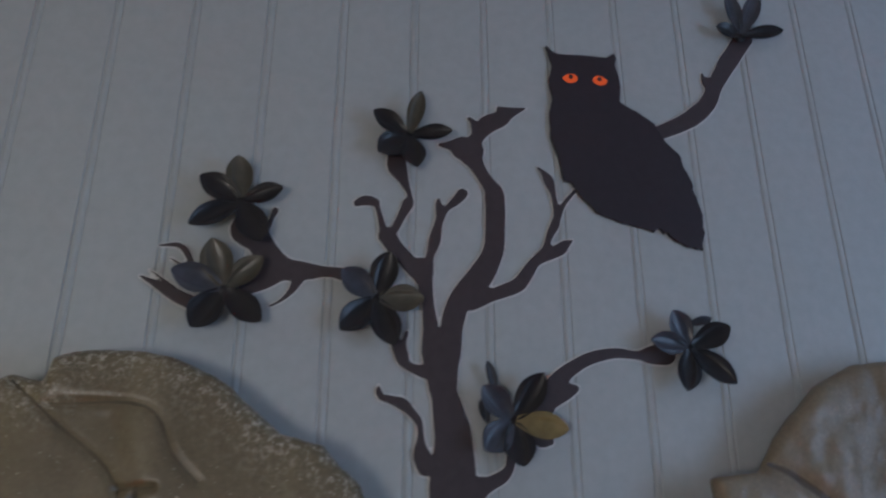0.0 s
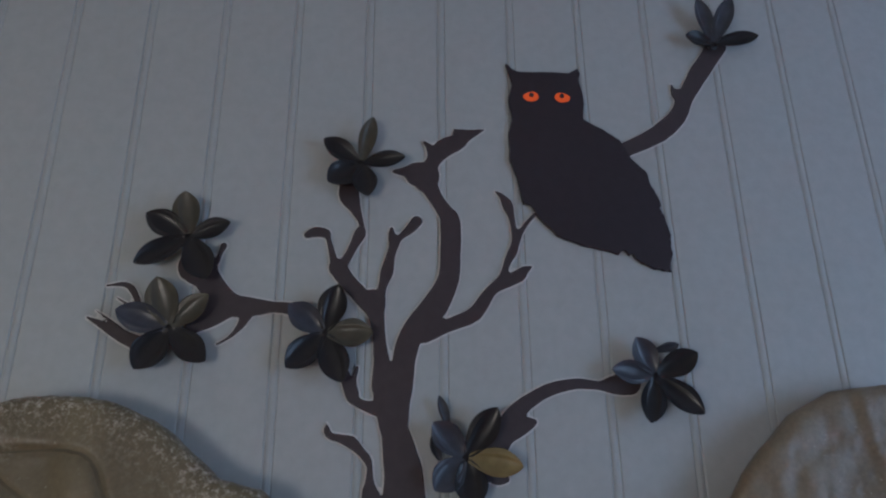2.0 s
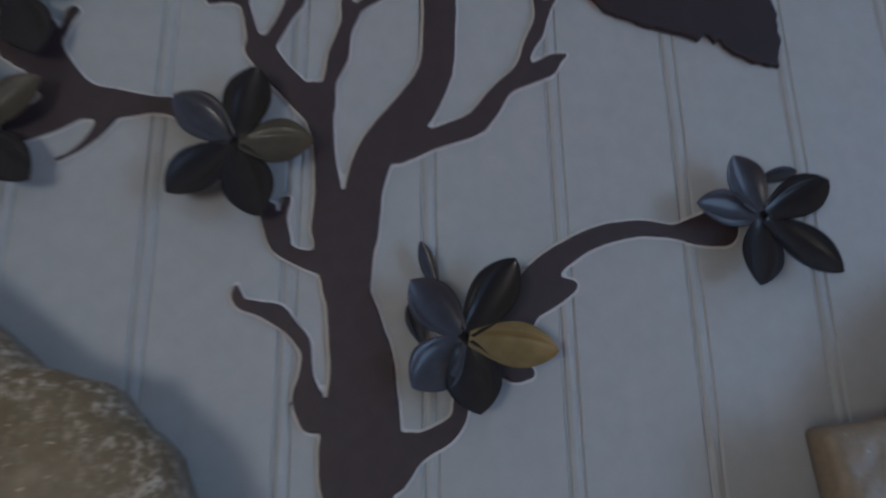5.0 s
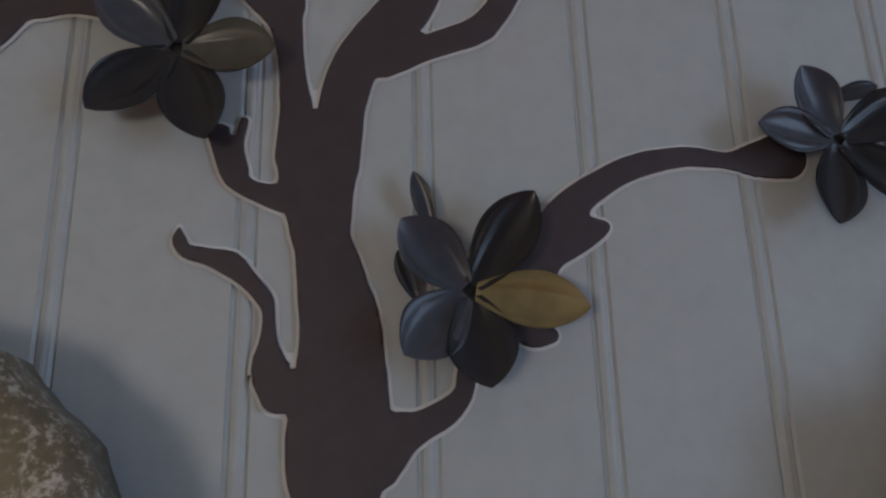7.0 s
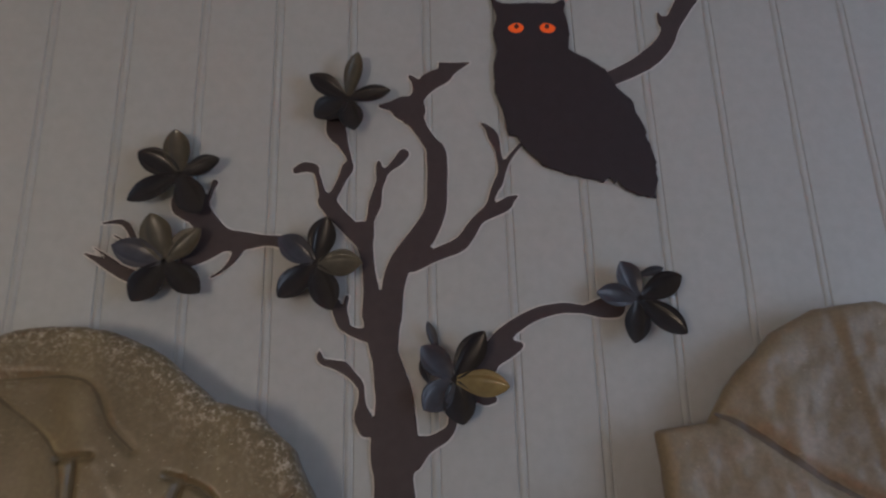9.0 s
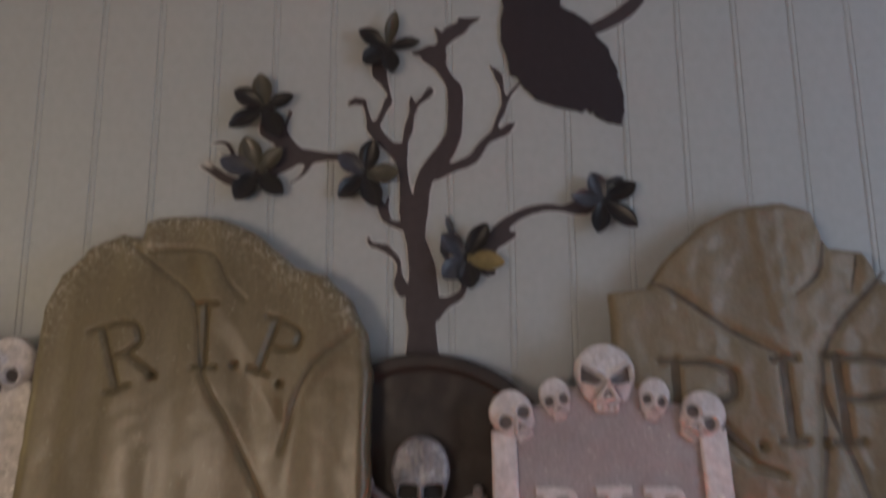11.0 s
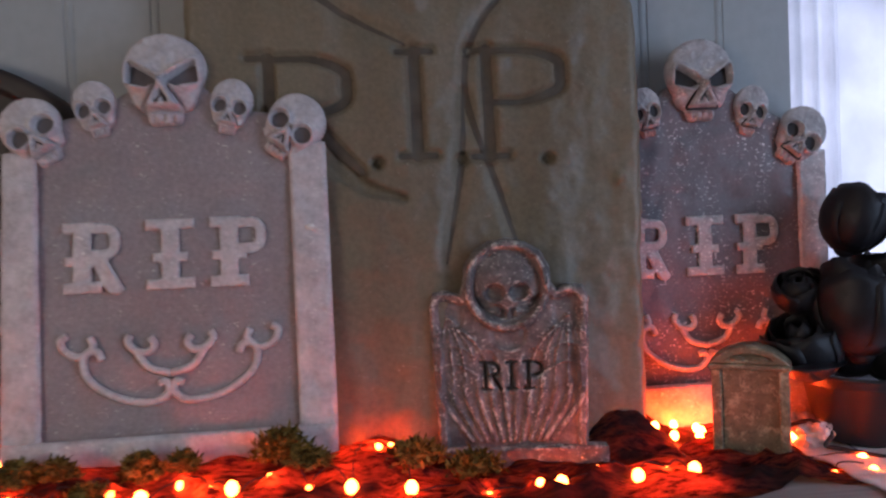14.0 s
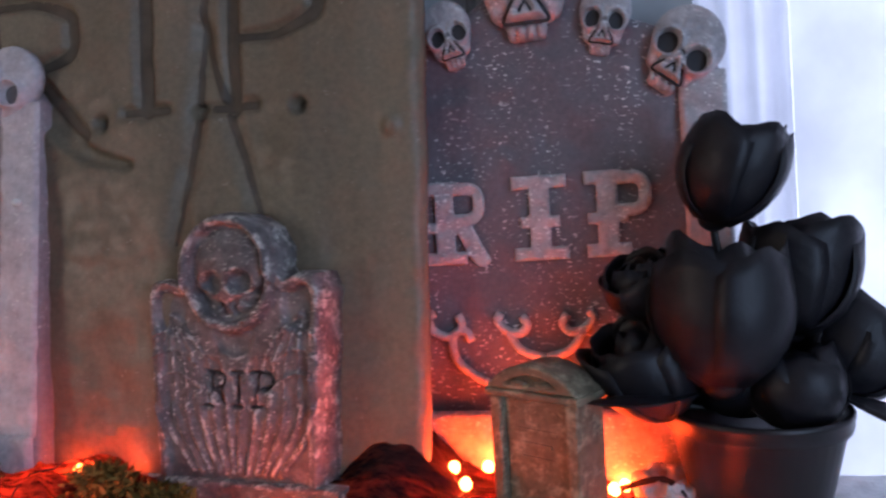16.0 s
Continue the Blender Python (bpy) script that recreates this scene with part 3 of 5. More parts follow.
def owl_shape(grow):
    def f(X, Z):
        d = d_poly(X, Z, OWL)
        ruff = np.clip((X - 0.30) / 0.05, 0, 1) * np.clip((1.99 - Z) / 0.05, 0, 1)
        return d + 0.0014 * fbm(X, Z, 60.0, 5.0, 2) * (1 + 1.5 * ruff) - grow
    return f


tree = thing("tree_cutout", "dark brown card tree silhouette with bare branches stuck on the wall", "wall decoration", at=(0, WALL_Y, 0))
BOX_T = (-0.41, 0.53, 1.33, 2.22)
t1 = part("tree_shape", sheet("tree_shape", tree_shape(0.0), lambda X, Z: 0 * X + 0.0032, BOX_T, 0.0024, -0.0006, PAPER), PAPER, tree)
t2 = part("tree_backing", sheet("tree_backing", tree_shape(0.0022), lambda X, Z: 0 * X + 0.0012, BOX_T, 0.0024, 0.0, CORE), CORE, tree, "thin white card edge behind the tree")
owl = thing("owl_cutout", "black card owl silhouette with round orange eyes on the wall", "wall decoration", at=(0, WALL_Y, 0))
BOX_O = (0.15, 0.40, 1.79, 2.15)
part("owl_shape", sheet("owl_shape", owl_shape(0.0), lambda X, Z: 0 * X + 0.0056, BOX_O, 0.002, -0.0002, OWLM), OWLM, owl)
for ex in (0.2015, 0.2495):
    e = part("eye", sheet("eye", lambda X, Z, ex=ex: np.maximum(d_oval(X, Z, ex, 2.0815, 0.0115, 0.0085), d_oval(X, Z, ex + (0.005 if ex < .22 else -0.005), 2.077, 0.018, 0.0125)), lambda X, Z: 0 * X + 0.0064, (ex - .016, ex + .016, 2.07, 2.105), 0.0012, -0.0055, EYE_GLOW), EYE_GLOW, owl, "orange eye with added glow")
    part("pupil", sheet("pupil", lambda X, Z, ex=ex: d_oval(X, Z, ex + (0.001 if ex < .22 else -0.001), 2.0835, 0.0036, 0.0038), lambda X, Z: 0 * X + 0.0070, (ex - .01, ex + .01, 2.078, 2.095), 0.0008, -0.006, OWLM), OWLM, e)


def leaf_mesh(name, length, width, cup, material, tip=1.0):
    """A spoon-like leaf along +x: narrow foot, blade widest past its middle, short point, a pressed fold along one side, with thickness."""
    n, m = 22, 15
    v, f = [], []
    for side in (0, 1):
        for i in range(n):
            t = i / (n - 1)
            belly = math.sin(math.pi * min(1.0, t ** 1.25)) ** 0.75 if t < 0.99 else 0.0
            w = width * 0.5 * (0.94 * belly + 0.30 * (1 - t) ** 1.5) + 0.0004
            for j in range(m):
                s = 2 * j / (m - 1) - 1
                y = cup * (1 - s * s) * math.sin(math.pi * t) ** 0.7 - 0.013 * t + 0.007 * t ** 3 - cup
                y -= 0.0030 * math.exp(-((s - 0.62) / 0.10) ** 2) * math.sin(math.pi * t) ** 2
                y += 0.0016 * math.exp(-((s - 0.86) / 0.09) ** 2) * math.sin(math.pi * t)
                y -= 0.0014 * math.exp(-((s + 0.80) / 0.12) ** 2) * math.sin(math.pi * t)
                v.append((length * t, y + side * 0.0012, w * s))
    for side in (0, 1):
        b = side * n * m
        for i in range(n - 1):
            for j in range(m - 1):
                q = (b + i * m + j, b + (i + 1) * m + j, b + (i + 1) * m + j + 1, b + i * m + j + 1)
                f.append(q if side == 0 else q[::-1])
    for i in range(n - 1):
        for j in (0, m - 1):
            a, c = i * m + j, (i + 1) * m + j
            f.append((a, c, c + n * m, a + n * m))
    return mesh_from(name, v, f, material)


FLOWERS = []  # x, z, [(angle, length, width, material)]
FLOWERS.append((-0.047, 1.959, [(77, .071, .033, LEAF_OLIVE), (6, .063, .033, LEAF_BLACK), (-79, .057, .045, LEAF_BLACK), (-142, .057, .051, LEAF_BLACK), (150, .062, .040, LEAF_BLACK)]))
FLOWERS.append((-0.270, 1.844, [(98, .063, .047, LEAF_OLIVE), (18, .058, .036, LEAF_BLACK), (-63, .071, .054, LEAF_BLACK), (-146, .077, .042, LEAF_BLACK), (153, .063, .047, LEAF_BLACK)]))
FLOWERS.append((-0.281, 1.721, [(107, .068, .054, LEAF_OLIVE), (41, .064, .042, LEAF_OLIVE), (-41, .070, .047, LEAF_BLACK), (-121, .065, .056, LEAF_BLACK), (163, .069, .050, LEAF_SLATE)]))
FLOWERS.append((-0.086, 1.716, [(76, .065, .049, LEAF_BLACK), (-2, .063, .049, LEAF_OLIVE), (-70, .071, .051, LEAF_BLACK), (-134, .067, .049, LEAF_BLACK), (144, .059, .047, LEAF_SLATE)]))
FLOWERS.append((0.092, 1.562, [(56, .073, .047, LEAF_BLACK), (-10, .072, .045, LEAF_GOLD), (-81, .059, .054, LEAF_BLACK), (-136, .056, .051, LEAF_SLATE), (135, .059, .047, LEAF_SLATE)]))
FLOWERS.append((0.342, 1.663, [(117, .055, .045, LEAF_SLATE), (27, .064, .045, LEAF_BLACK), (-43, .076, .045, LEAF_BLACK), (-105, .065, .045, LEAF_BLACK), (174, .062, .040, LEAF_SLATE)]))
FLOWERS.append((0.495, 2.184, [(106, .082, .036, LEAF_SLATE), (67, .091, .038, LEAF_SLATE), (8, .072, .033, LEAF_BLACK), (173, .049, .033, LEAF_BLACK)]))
for k, (x, z, leaves) in enumerate(FLOWERS):
    fl = thing("leaf_flower", "dark leaf rosette of cupped glossy leaves stuck on a branch" if k != 4 else "dark leaf rosette with one gold leaf stuck on a branch", "wall decoration", "leaf rosettes on the tree", at=(x, WALL_Y - 0.006, z))
    for ang, ln, wd, mt in leaves:
        lf = part("leaf", leaf_mesh("leaf", 0.93 * ln, 0.73 * wd, 0.006, mt), mt, fl, "gold leaf" if mt == LEAF_GOLD else "")
        lf.matrix_local = pose(0, 0, 0, 0, -ang, 0) @ pose(0.004, -0.003, 0, 0, 0, -4)
    v, f = [], []
    ball(v, f, (0, -0.003, 0), (0.009, 0.003, 0.009))
    part("heart", mesh_from("heart", v, f, LEAF_BLACK), LEAF_BLACK, fl)
for (x, z, ang, ln) in ((0.072, 1.599, 108, .040), (0.061, 1.559, 112, .030), (0.347, 1.697, 13, .033)):
    sp = thing("leaf_sliver", "narrow dark pointed leaf sliver on the wall", "wall decoration", "leaf slivers on the tree", at=(x, WALL_Y - 0.004, z))
    lf = part("leaf", leaf_mesh("leaf", ln, 0.012, 0.003, LEAF_SLATE), LEAF_SLATE, sp)
    lf.matrix_local = pose(0, 0, 0, 0, -ang, 0)

# ---- sideboard ----
board = thing("sideboard", "pale grey worn sideboard against the wall", "sideboard")
part("top", box_bm(-1.35, 1.42, 0.55, 1.012, TABLE - 0.03, TABLE, 0.004), TOPM, board)
part("body", box_bm(-1.30, 1.37, 0.58, 1.008, 0.08, TABLE - 0.031, 0.004), TOPM, board)
part("plinth", box_bm(-1.27, 1.34, 0.61, 1.0, 0.0, 0.079), TOPM, board)


def cloth_height(x, y):
    up = min(1, max(0, (y - 0.80) / 0.06))
    up = up * up * (3 - 2 * up)
    left = min(1, max(0, (0.66 - x) / 0.12))
    z = 0.008 + 0.030 * up * left
    z += 0.072 * math.exp(-((x - 0.845) / 0.05) ** 2 - ((y - 0.955) / 0.05) ** 2)
    z += 0.020 * math.exp(-((x + 0.33) / 0.12) ** 2 - ((y - 0.86) / 0.06) ** 2)
    n = noise.fractal((x * 9, y * 13, 0.3), 0.8, 2.0, 4)
    r = 1 - abs(noise.noise((x * 14 + 4, y * 30, 1.0)))
    z += 0.010 * n + 0.012 * max(0, r - 0.72) / 0.28
    edge = min(1, (y - 0.792 + 0.012 * noise.noise((x * 7, 2, 0))) / 0.02)
    right = min(1, max(0, (1.06 - x) / 0.04))
    return TABLE + 0.001 + max(0.0, z) * max(0, edge) * right


nx, ny = 420, 90
cv = [(-1.15 + 2.22 * i / nx, 0.788 + 0.222 * j / ny + 0.022 * noise.noise((i * 0.06, 7, 0)) * (1 - j / ny), 0) for i in range(nx + 1) for j in range(ny + 1)]
cv = [(x, y, cloth_height(x, y)) for x, y, _ in cv]
cf = [(i * (ny + 1) + j, (i + 1) * (ny + 1) + j, (i + 1) * (ny + 1) + j + 1, i * (ny + 1) + j + 1) for i in range(nx) for j in range(ny)]
cl = part("cloth", mesh_from("cloth", cv, cf, CLOTH), CLOTH, None)
tagged(cl, "crumpled black and dark red cloth spread over the sideboard", "cloth")

# ---- tombstones ----


def groove(d, width, deep):
    return -deep * np.exp(-(np.maximum(d, 0) / width) ** 2)


# weathered stone with a broken top
LS = [(-0.605, 0.866), (-0.612, 1.012), (-0.609, 1.203), (-0.606, 1.40), (-0.602, 1.480), (-0.584, 1.531), (-0.545, 1.578), (-0.495, 1.602), (-0.453, 1.592), (-0.447, 1.622), (-0.394, 1.634), (-0.331, 1.627), (-0.279, 1.606), (-0.228, 1.566), (-0.197, 1.538), (-0.147, 1.526), (-0.106, 1.484), (-0.082, 1.432), (-0.073, 1.374), (-0.075, 1.097), (-0.085, 0.866)]


def ls_shape(X, Z):
    return d_poly(X, Z, LS) - 0.008 + 0.003 * fbm(X, Z, 22.0, 1.0)


LS_CRACKS = [[(-0.489, 1.599, 0), (-0.43, 1.55, 0), (-0.36, 1.487, 0), (-0.337, 1.368, 0), (-0.285, 1.279, 0), (-0.224, 1.155, 0), (-0.175, 0.99, 0), (-0.16, 0.87, 0)],
              [(-0.092, 1.44, 0), (-0.167, 1.369, 0), (-0.205, 1.248, 0)],
              [(-0.61, 1.16, 0), (-0.567, 1.087, 0), (-0.528, 0.992, 0), (-0.52, 0.87, 0)],
              [(-0.446, 1.573, 0), (-0.341, 1.571, 0), (-0.305, 1.52, 0), (-0.275, 1.49, 0)]]


def ls_height(X, Z):
    h = 0.007 * fbm(X, 0.08 * Z, 10.0, 3.0, 2) + 0.0007 * fbm(X, Z, 30.0, 6.0)
    h = h + 0.005 * step(d_poly(X, Z, [(-0.47, 1.7), (-0.452, 1.585), (-0.37, 1.57), (-0.345, 1.50), (-0.20, 1.30), (-0.09, 1.45), (-0.05, 1.7)]), 0.03)
    for c in LS_CRACKS:
        h = h + groove(d_stroke(X, Z, c), 0.0050, 0.0035)
    for ch, x, z, hh, tn in (("R", -0.463, 1.405, 0.105, 0.34), ("I", -0.337, 1.432, 0.104, 0.03), ("P", -0.212, 1.408, 0.088, -0.32)):
        h = h - 0.007 * step(glyph(ch, X, Z, x, z, hh, 0.010, tn), 0.007)
    for x, z in ((-0.418, 1.368), (-0.286, 1.384), (-0.211, 1.352)):
        h = h - 0.010 * step(d_oval(X, Z, x, z, 0.006, 0.006), 0.005)
    return h


LS_LETTERS = (("R", -0.463, 1.405, 0.105, 0.34), ("I", -0.337, 1.432, 0.104, 0.03), ("P", -0.212, 1.408, 0.088, -0.32))
RS_LETTERS = (("R", 0.478, 1.310, 0.145, 1.25), ("I", 0.612, 1.320, 0.132, 1.0), ("P", 0.748, 1.320, 0.136, 1.3))


def stone(name, label, group, at, lean, mesh, material):
    t = thing(name, label, "tombstone", group, at=at, turn=(-lean, 0, 0))
    part("slab", mesh, material, t)
    return t


G_T = "tombstones on the sideboard"


def lower(mesh, z):
    """Sets a mesh's foot to z = 0."""
    mesh.transform(Matrix.Translation((0, 0, -z)))
    return mesh


t_olive = stone("tombstone", "tall olive-brown weathered tombstone engraved R.I.P., its top cracked", G_T, (0, 0.892, TABLE), 5.7, lower(sheet("slab", ls_shape, ls_height, (-0.64, -0.05, 0.864, 1.66), 0.0028, 0.045, STONE_OLIVE, 0.020), 0.866), STONE_OLIVE)

RS = [(0.338, 0.866), (0.337, 1.494), (0.400, 1.502), (0.428, 1.545), (0.455, 1.572), (0.500, 1.614), (0.560, 1.642), (0.645, 1.651), (0.690, 1.634), (0.706, 1.588), (0.717, 1.572), (0.771, 1.564), (0.792, 1.513), (0.830, 1.500), (0.886, 1.492), (0.895, 1.40), (0.877, 0.866)]


def rs_shape(X, Z):
    return d_poly(X, Z, RS) - 0.004 + 0.002 * fbm(X, Z, 18.0, 9.0)


RS_CRACKS = ([(0.405, 1.515, 0), (0.438, 1.499, 0), (0.516, 1.442, 0), (0.60, 1.395, 0)],
              [(0.80, 1.53, 0), (0.774, 1.503, 0), (0.696, 1.419, 0), (0.675, 1.334, 0), (0.71, 1.21, 0), (0.735, 1.12, 0)],
              [(0.672, 1.33, 0), (0.665, 1.24, 0), (0.640, 1.12, 0)],
              [(0.648, 1.494, 0), (0.690, 1.53, 0), (0.705, 1.585, 0)], [(0.76, 1.56, 0), (0.745, 1.50, 0)])


def rs_height(X, Z):
    h = 0.008 * fbm(X, 0.2 * Z, 9.0, 13.0) + 0.003 * fbm(X, Z, 28.0, 16.0)
    h = h + 0.006 * step(d_seg(X, Z, (0.605, 1.66), (0.615, 1.45), 0.026, 0.012), 0.02)
    for c in RS_CRACKS:
        h = h + groove(d_stroke(X, Z, c), 0.010, 0.006)
    for ch, x, z, hh, w in (("R", 0.478, 1.310, 0.145, 1.25), ("I", 0.612, 1.320, 0.132, 1.0), ("P", 0.748, 1.320, 0.136, 1.3)):
        h = h - 0.008 * step(glyph(ch, X, Z, x, z, hh, 0.0185, 0.0, 0.16, w), 0.007)
    h = h - 0.011 * step(d_stroke(X, Z, [(0.47, 1.30, 0.006), (0.505, 1.25, 0.009), (0.545, 1.218, 0.008), (0.592, 1.202, 0.003)]), 0.007)
    for x, z in ((0.561, 1.247), (0.667, 1.250), (0.774, 1.245)):
        h = h - 0.014 * step(d_oval(X, Z, x, z, 0.0075, 0.0075), 0.005)
    return h + 0.006 * step(d_oval(X, Z, 0.864, 1.217, 0.008, 0.008), 0.008)


t_tan = stone("tombstone", "large tan-brown tombstone engraved R.I.P. with deep cracks", G_T, (0, 0.922, TABLE), 4.2, lower(sheet("slab", rs_shape, rs_height, (0.31, 0.93, 0.864, 1.68), 0.003, 0.020, STONE_TAN, 0.014), 0.866), STONE_TAN)

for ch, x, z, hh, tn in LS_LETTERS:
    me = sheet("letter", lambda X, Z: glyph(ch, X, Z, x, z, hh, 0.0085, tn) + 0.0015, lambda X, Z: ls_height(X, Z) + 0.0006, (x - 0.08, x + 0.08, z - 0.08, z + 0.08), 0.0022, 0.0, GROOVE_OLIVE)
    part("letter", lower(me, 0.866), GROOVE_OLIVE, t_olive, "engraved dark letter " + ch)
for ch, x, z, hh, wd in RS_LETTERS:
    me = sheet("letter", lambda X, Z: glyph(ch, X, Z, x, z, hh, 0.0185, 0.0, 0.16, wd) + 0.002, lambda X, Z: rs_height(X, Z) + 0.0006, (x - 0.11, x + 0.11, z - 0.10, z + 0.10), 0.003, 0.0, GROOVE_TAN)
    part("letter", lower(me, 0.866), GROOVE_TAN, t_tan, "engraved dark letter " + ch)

# dark inlay sheets put the shade of the cracks in as colour
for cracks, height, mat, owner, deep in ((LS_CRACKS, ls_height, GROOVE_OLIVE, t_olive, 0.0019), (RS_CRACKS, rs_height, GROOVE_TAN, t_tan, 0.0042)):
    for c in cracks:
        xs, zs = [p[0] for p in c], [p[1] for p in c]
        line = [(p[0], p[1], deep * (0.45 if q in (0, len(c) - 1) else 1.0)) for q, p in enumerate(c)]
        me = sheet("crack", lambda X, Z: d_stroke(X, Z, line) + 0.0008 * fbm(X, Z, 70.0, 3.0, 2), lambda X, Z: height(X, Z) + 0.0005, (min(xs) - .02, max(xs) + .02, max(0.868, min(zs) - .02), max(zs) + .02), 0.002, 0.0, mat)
        part("crack", lower(me, 0.866), mat, owner, "crack with its shade coloured in")

# black stone with a skull and crossed bones
BKC = 0.019


def bk_shape(X, Z):
    return np.maximum(np.maximum(np.abs(X - BKC) - 0.205, np.hypot(X - BKC, Z - 1.155) - 0.244), 0.86 - Z)


bk = thing("tombstone", "black arched tombstone with a grey skull over crossed bones", "tombstone", G_T, at=(0, 0.978, TABLE), turn=(-1.7, 0, 0))
part("slab", lower(sheet("slab", bk_shape, lambda X, Z: 0.010 * step(-0.026 - bk_shape(X, Z), 0.006) + 0.0015 * fbm(X, Z, 30.0, 4.0), (-0.21, 0.24, 0.862, 1.42), 0.0032, 0.026, STONE_BLACK, 0.006), 0.866), STONE_BLACK, bk)
for a, b in (((-0.072, 1.088), (0.110, 1.170)), ((0.102, 1.077), (-0.074, 1.186))):
    v, f = [], []
    za, zb = a[1] - 0.866, b[1] - 0.866
    tube(v, f, [(a[0], -0.012, za, .012), (a[0] * .8 + b[0] * .2, -0.012, za * .8 + zb * .2, .0075), (a[0] * .5 + b[0] * .5, -0.014, (za + zb) / 2, .0068), (a[0] * .2 + b[0] * .8, -0.012, za * .2 + zb * .8, .0065), (b[0], -0.012, zb, .0085)], 0.01, 10)
    for p, q, r in ((a, b, .0115), (b, a, .0085)):
        d = Vector((q[0] - p[0], q[1] - p[1])).normalized()
        for s in (-1, 1):
            ball(v, f, (p[0] - d[1] * s * .009, -0.013, p[1] - 0.866 + d[0] * s * .009), (r, .010, r))
    part("crossbone", mesh_from("crossbone", v, f, BONE_GREY), BONE_GREY, bk)


def skull_mesh(name, w, hgt, material, angry=False, plain=False):
    """A low-relief skull, w wide and hgt high, with sunken eyes, nose and a row of teeth; the centre of its brow is the origin."""
    def shape(X, Z):
        d = d_oval(X, Z, 0, 0.12 * hgt, 0.5 * w, 0.40 * hgt)
        d = smin(d, d_box(X, Z, 0, -0.20 * hgt, 0.37 * w, 0.14 * hgt, 0.13 * w), 0.12 * w)
        return smin(d, d_box(X, Z, 0, -0.39 * hgt, 0.20 * w, 0.11 * hgt, 0.07 * w), 0.10 * w)

    def eye(X, Z, s):
        if angry:
            return d_poly(s * X, Z, [(0.07 * w, -0.03 * hgt), (0.37 * w, 0.15 * hgt), (0.39 * w, -0.03 * hgt), (0.17 * w, -0.08 * hgt)]) - 0.02 * w
        if plain:
            return d_box(s * X, Z, 0.21 * w, -0.13 * hgt, 0.165 * w, 0.10 * hgt, 0.09 * w)
        return d_oval(s * X, Z, 0.23 * w, -0.02 * hgt, 0.145 * w, 0.125 * hgt, 0.35)

    def height(X, Z):
        h = 0.17 * w * np.sqrt(np.clip(1 - (X / (0.55 * w)) ** 2 - ((Z - 0.06 * hgt) / (0.62 * hgt)) ** 2, 0, 1))
        h = h + 0.022 * w * fbm(X / w, Z / w, 9.0, 2.0)
        for s in (-1, 1):
            e = eye(X, Z, s)
            h = h + 0.09 * w * np.exp(-((e - 0.035 * w) / (0.04 * w)) ** 2) - 0.18 * w * step(e, 0.06 * w)
            if plain:
                h = h + 0.05 * w * step(d_seg(s * X, Z, (0.12 * w, -0.30 * hgt), (0.40 * w, -0.24 * hgt), 0.03 * w), 0.05 * w)
        lid = 0.26 if plain else 0.06
        nose = d_poly(X, Z, [(0, -(lid - 0.02) * hgt), (-0.20 * w, -0.33 * hgt), (0.20 * w, -0.33 * hgt)])
        h = h + (0.0 if plain else 0.11 * w) * step(nose, 0.03 * w)
        h = h - (0.0 if plain else 0.09 * w) * np.exp(-((nose - 0.03 * w) / (0.022 * w)) ** 2)
        hole = np.minimum(d_seg(X, Z, (0, -0.17 * hgt), (-0.06 * w, -0.27 * hgt), 0.022 * w), d_seg(X, Z, (0, -0.17 * hgt), (0.06 * w, -0.27 * hgt), 0.022 * w))
        h = h - 0.10 * w * step(hole, 0.03 * w)
        mouth = np.abs(Z + 0.365 * hgt) - 0.012 * hgt
        h = h - 0.07 * w * step(mouth, 0.03 * hgt) * step(np.abs(X) - 0.25 * w, 0.05 * w)
        teeth = np.abs(((X / (0.105 * w)) % 1) - 0.5) - 0.36
        return h - 0.06 * w * step(-teeth * 0.105 * w, 0.02 * w) * step(Z + 0.37 * hgt, 0.02 * hgt)

    return sheet(name, shape, height, (-0.56 * w, 0.56 * w, -0.56 * hgt, 0.56 * hgt), w / 52, 0.004, material, 0.05 * w), eye


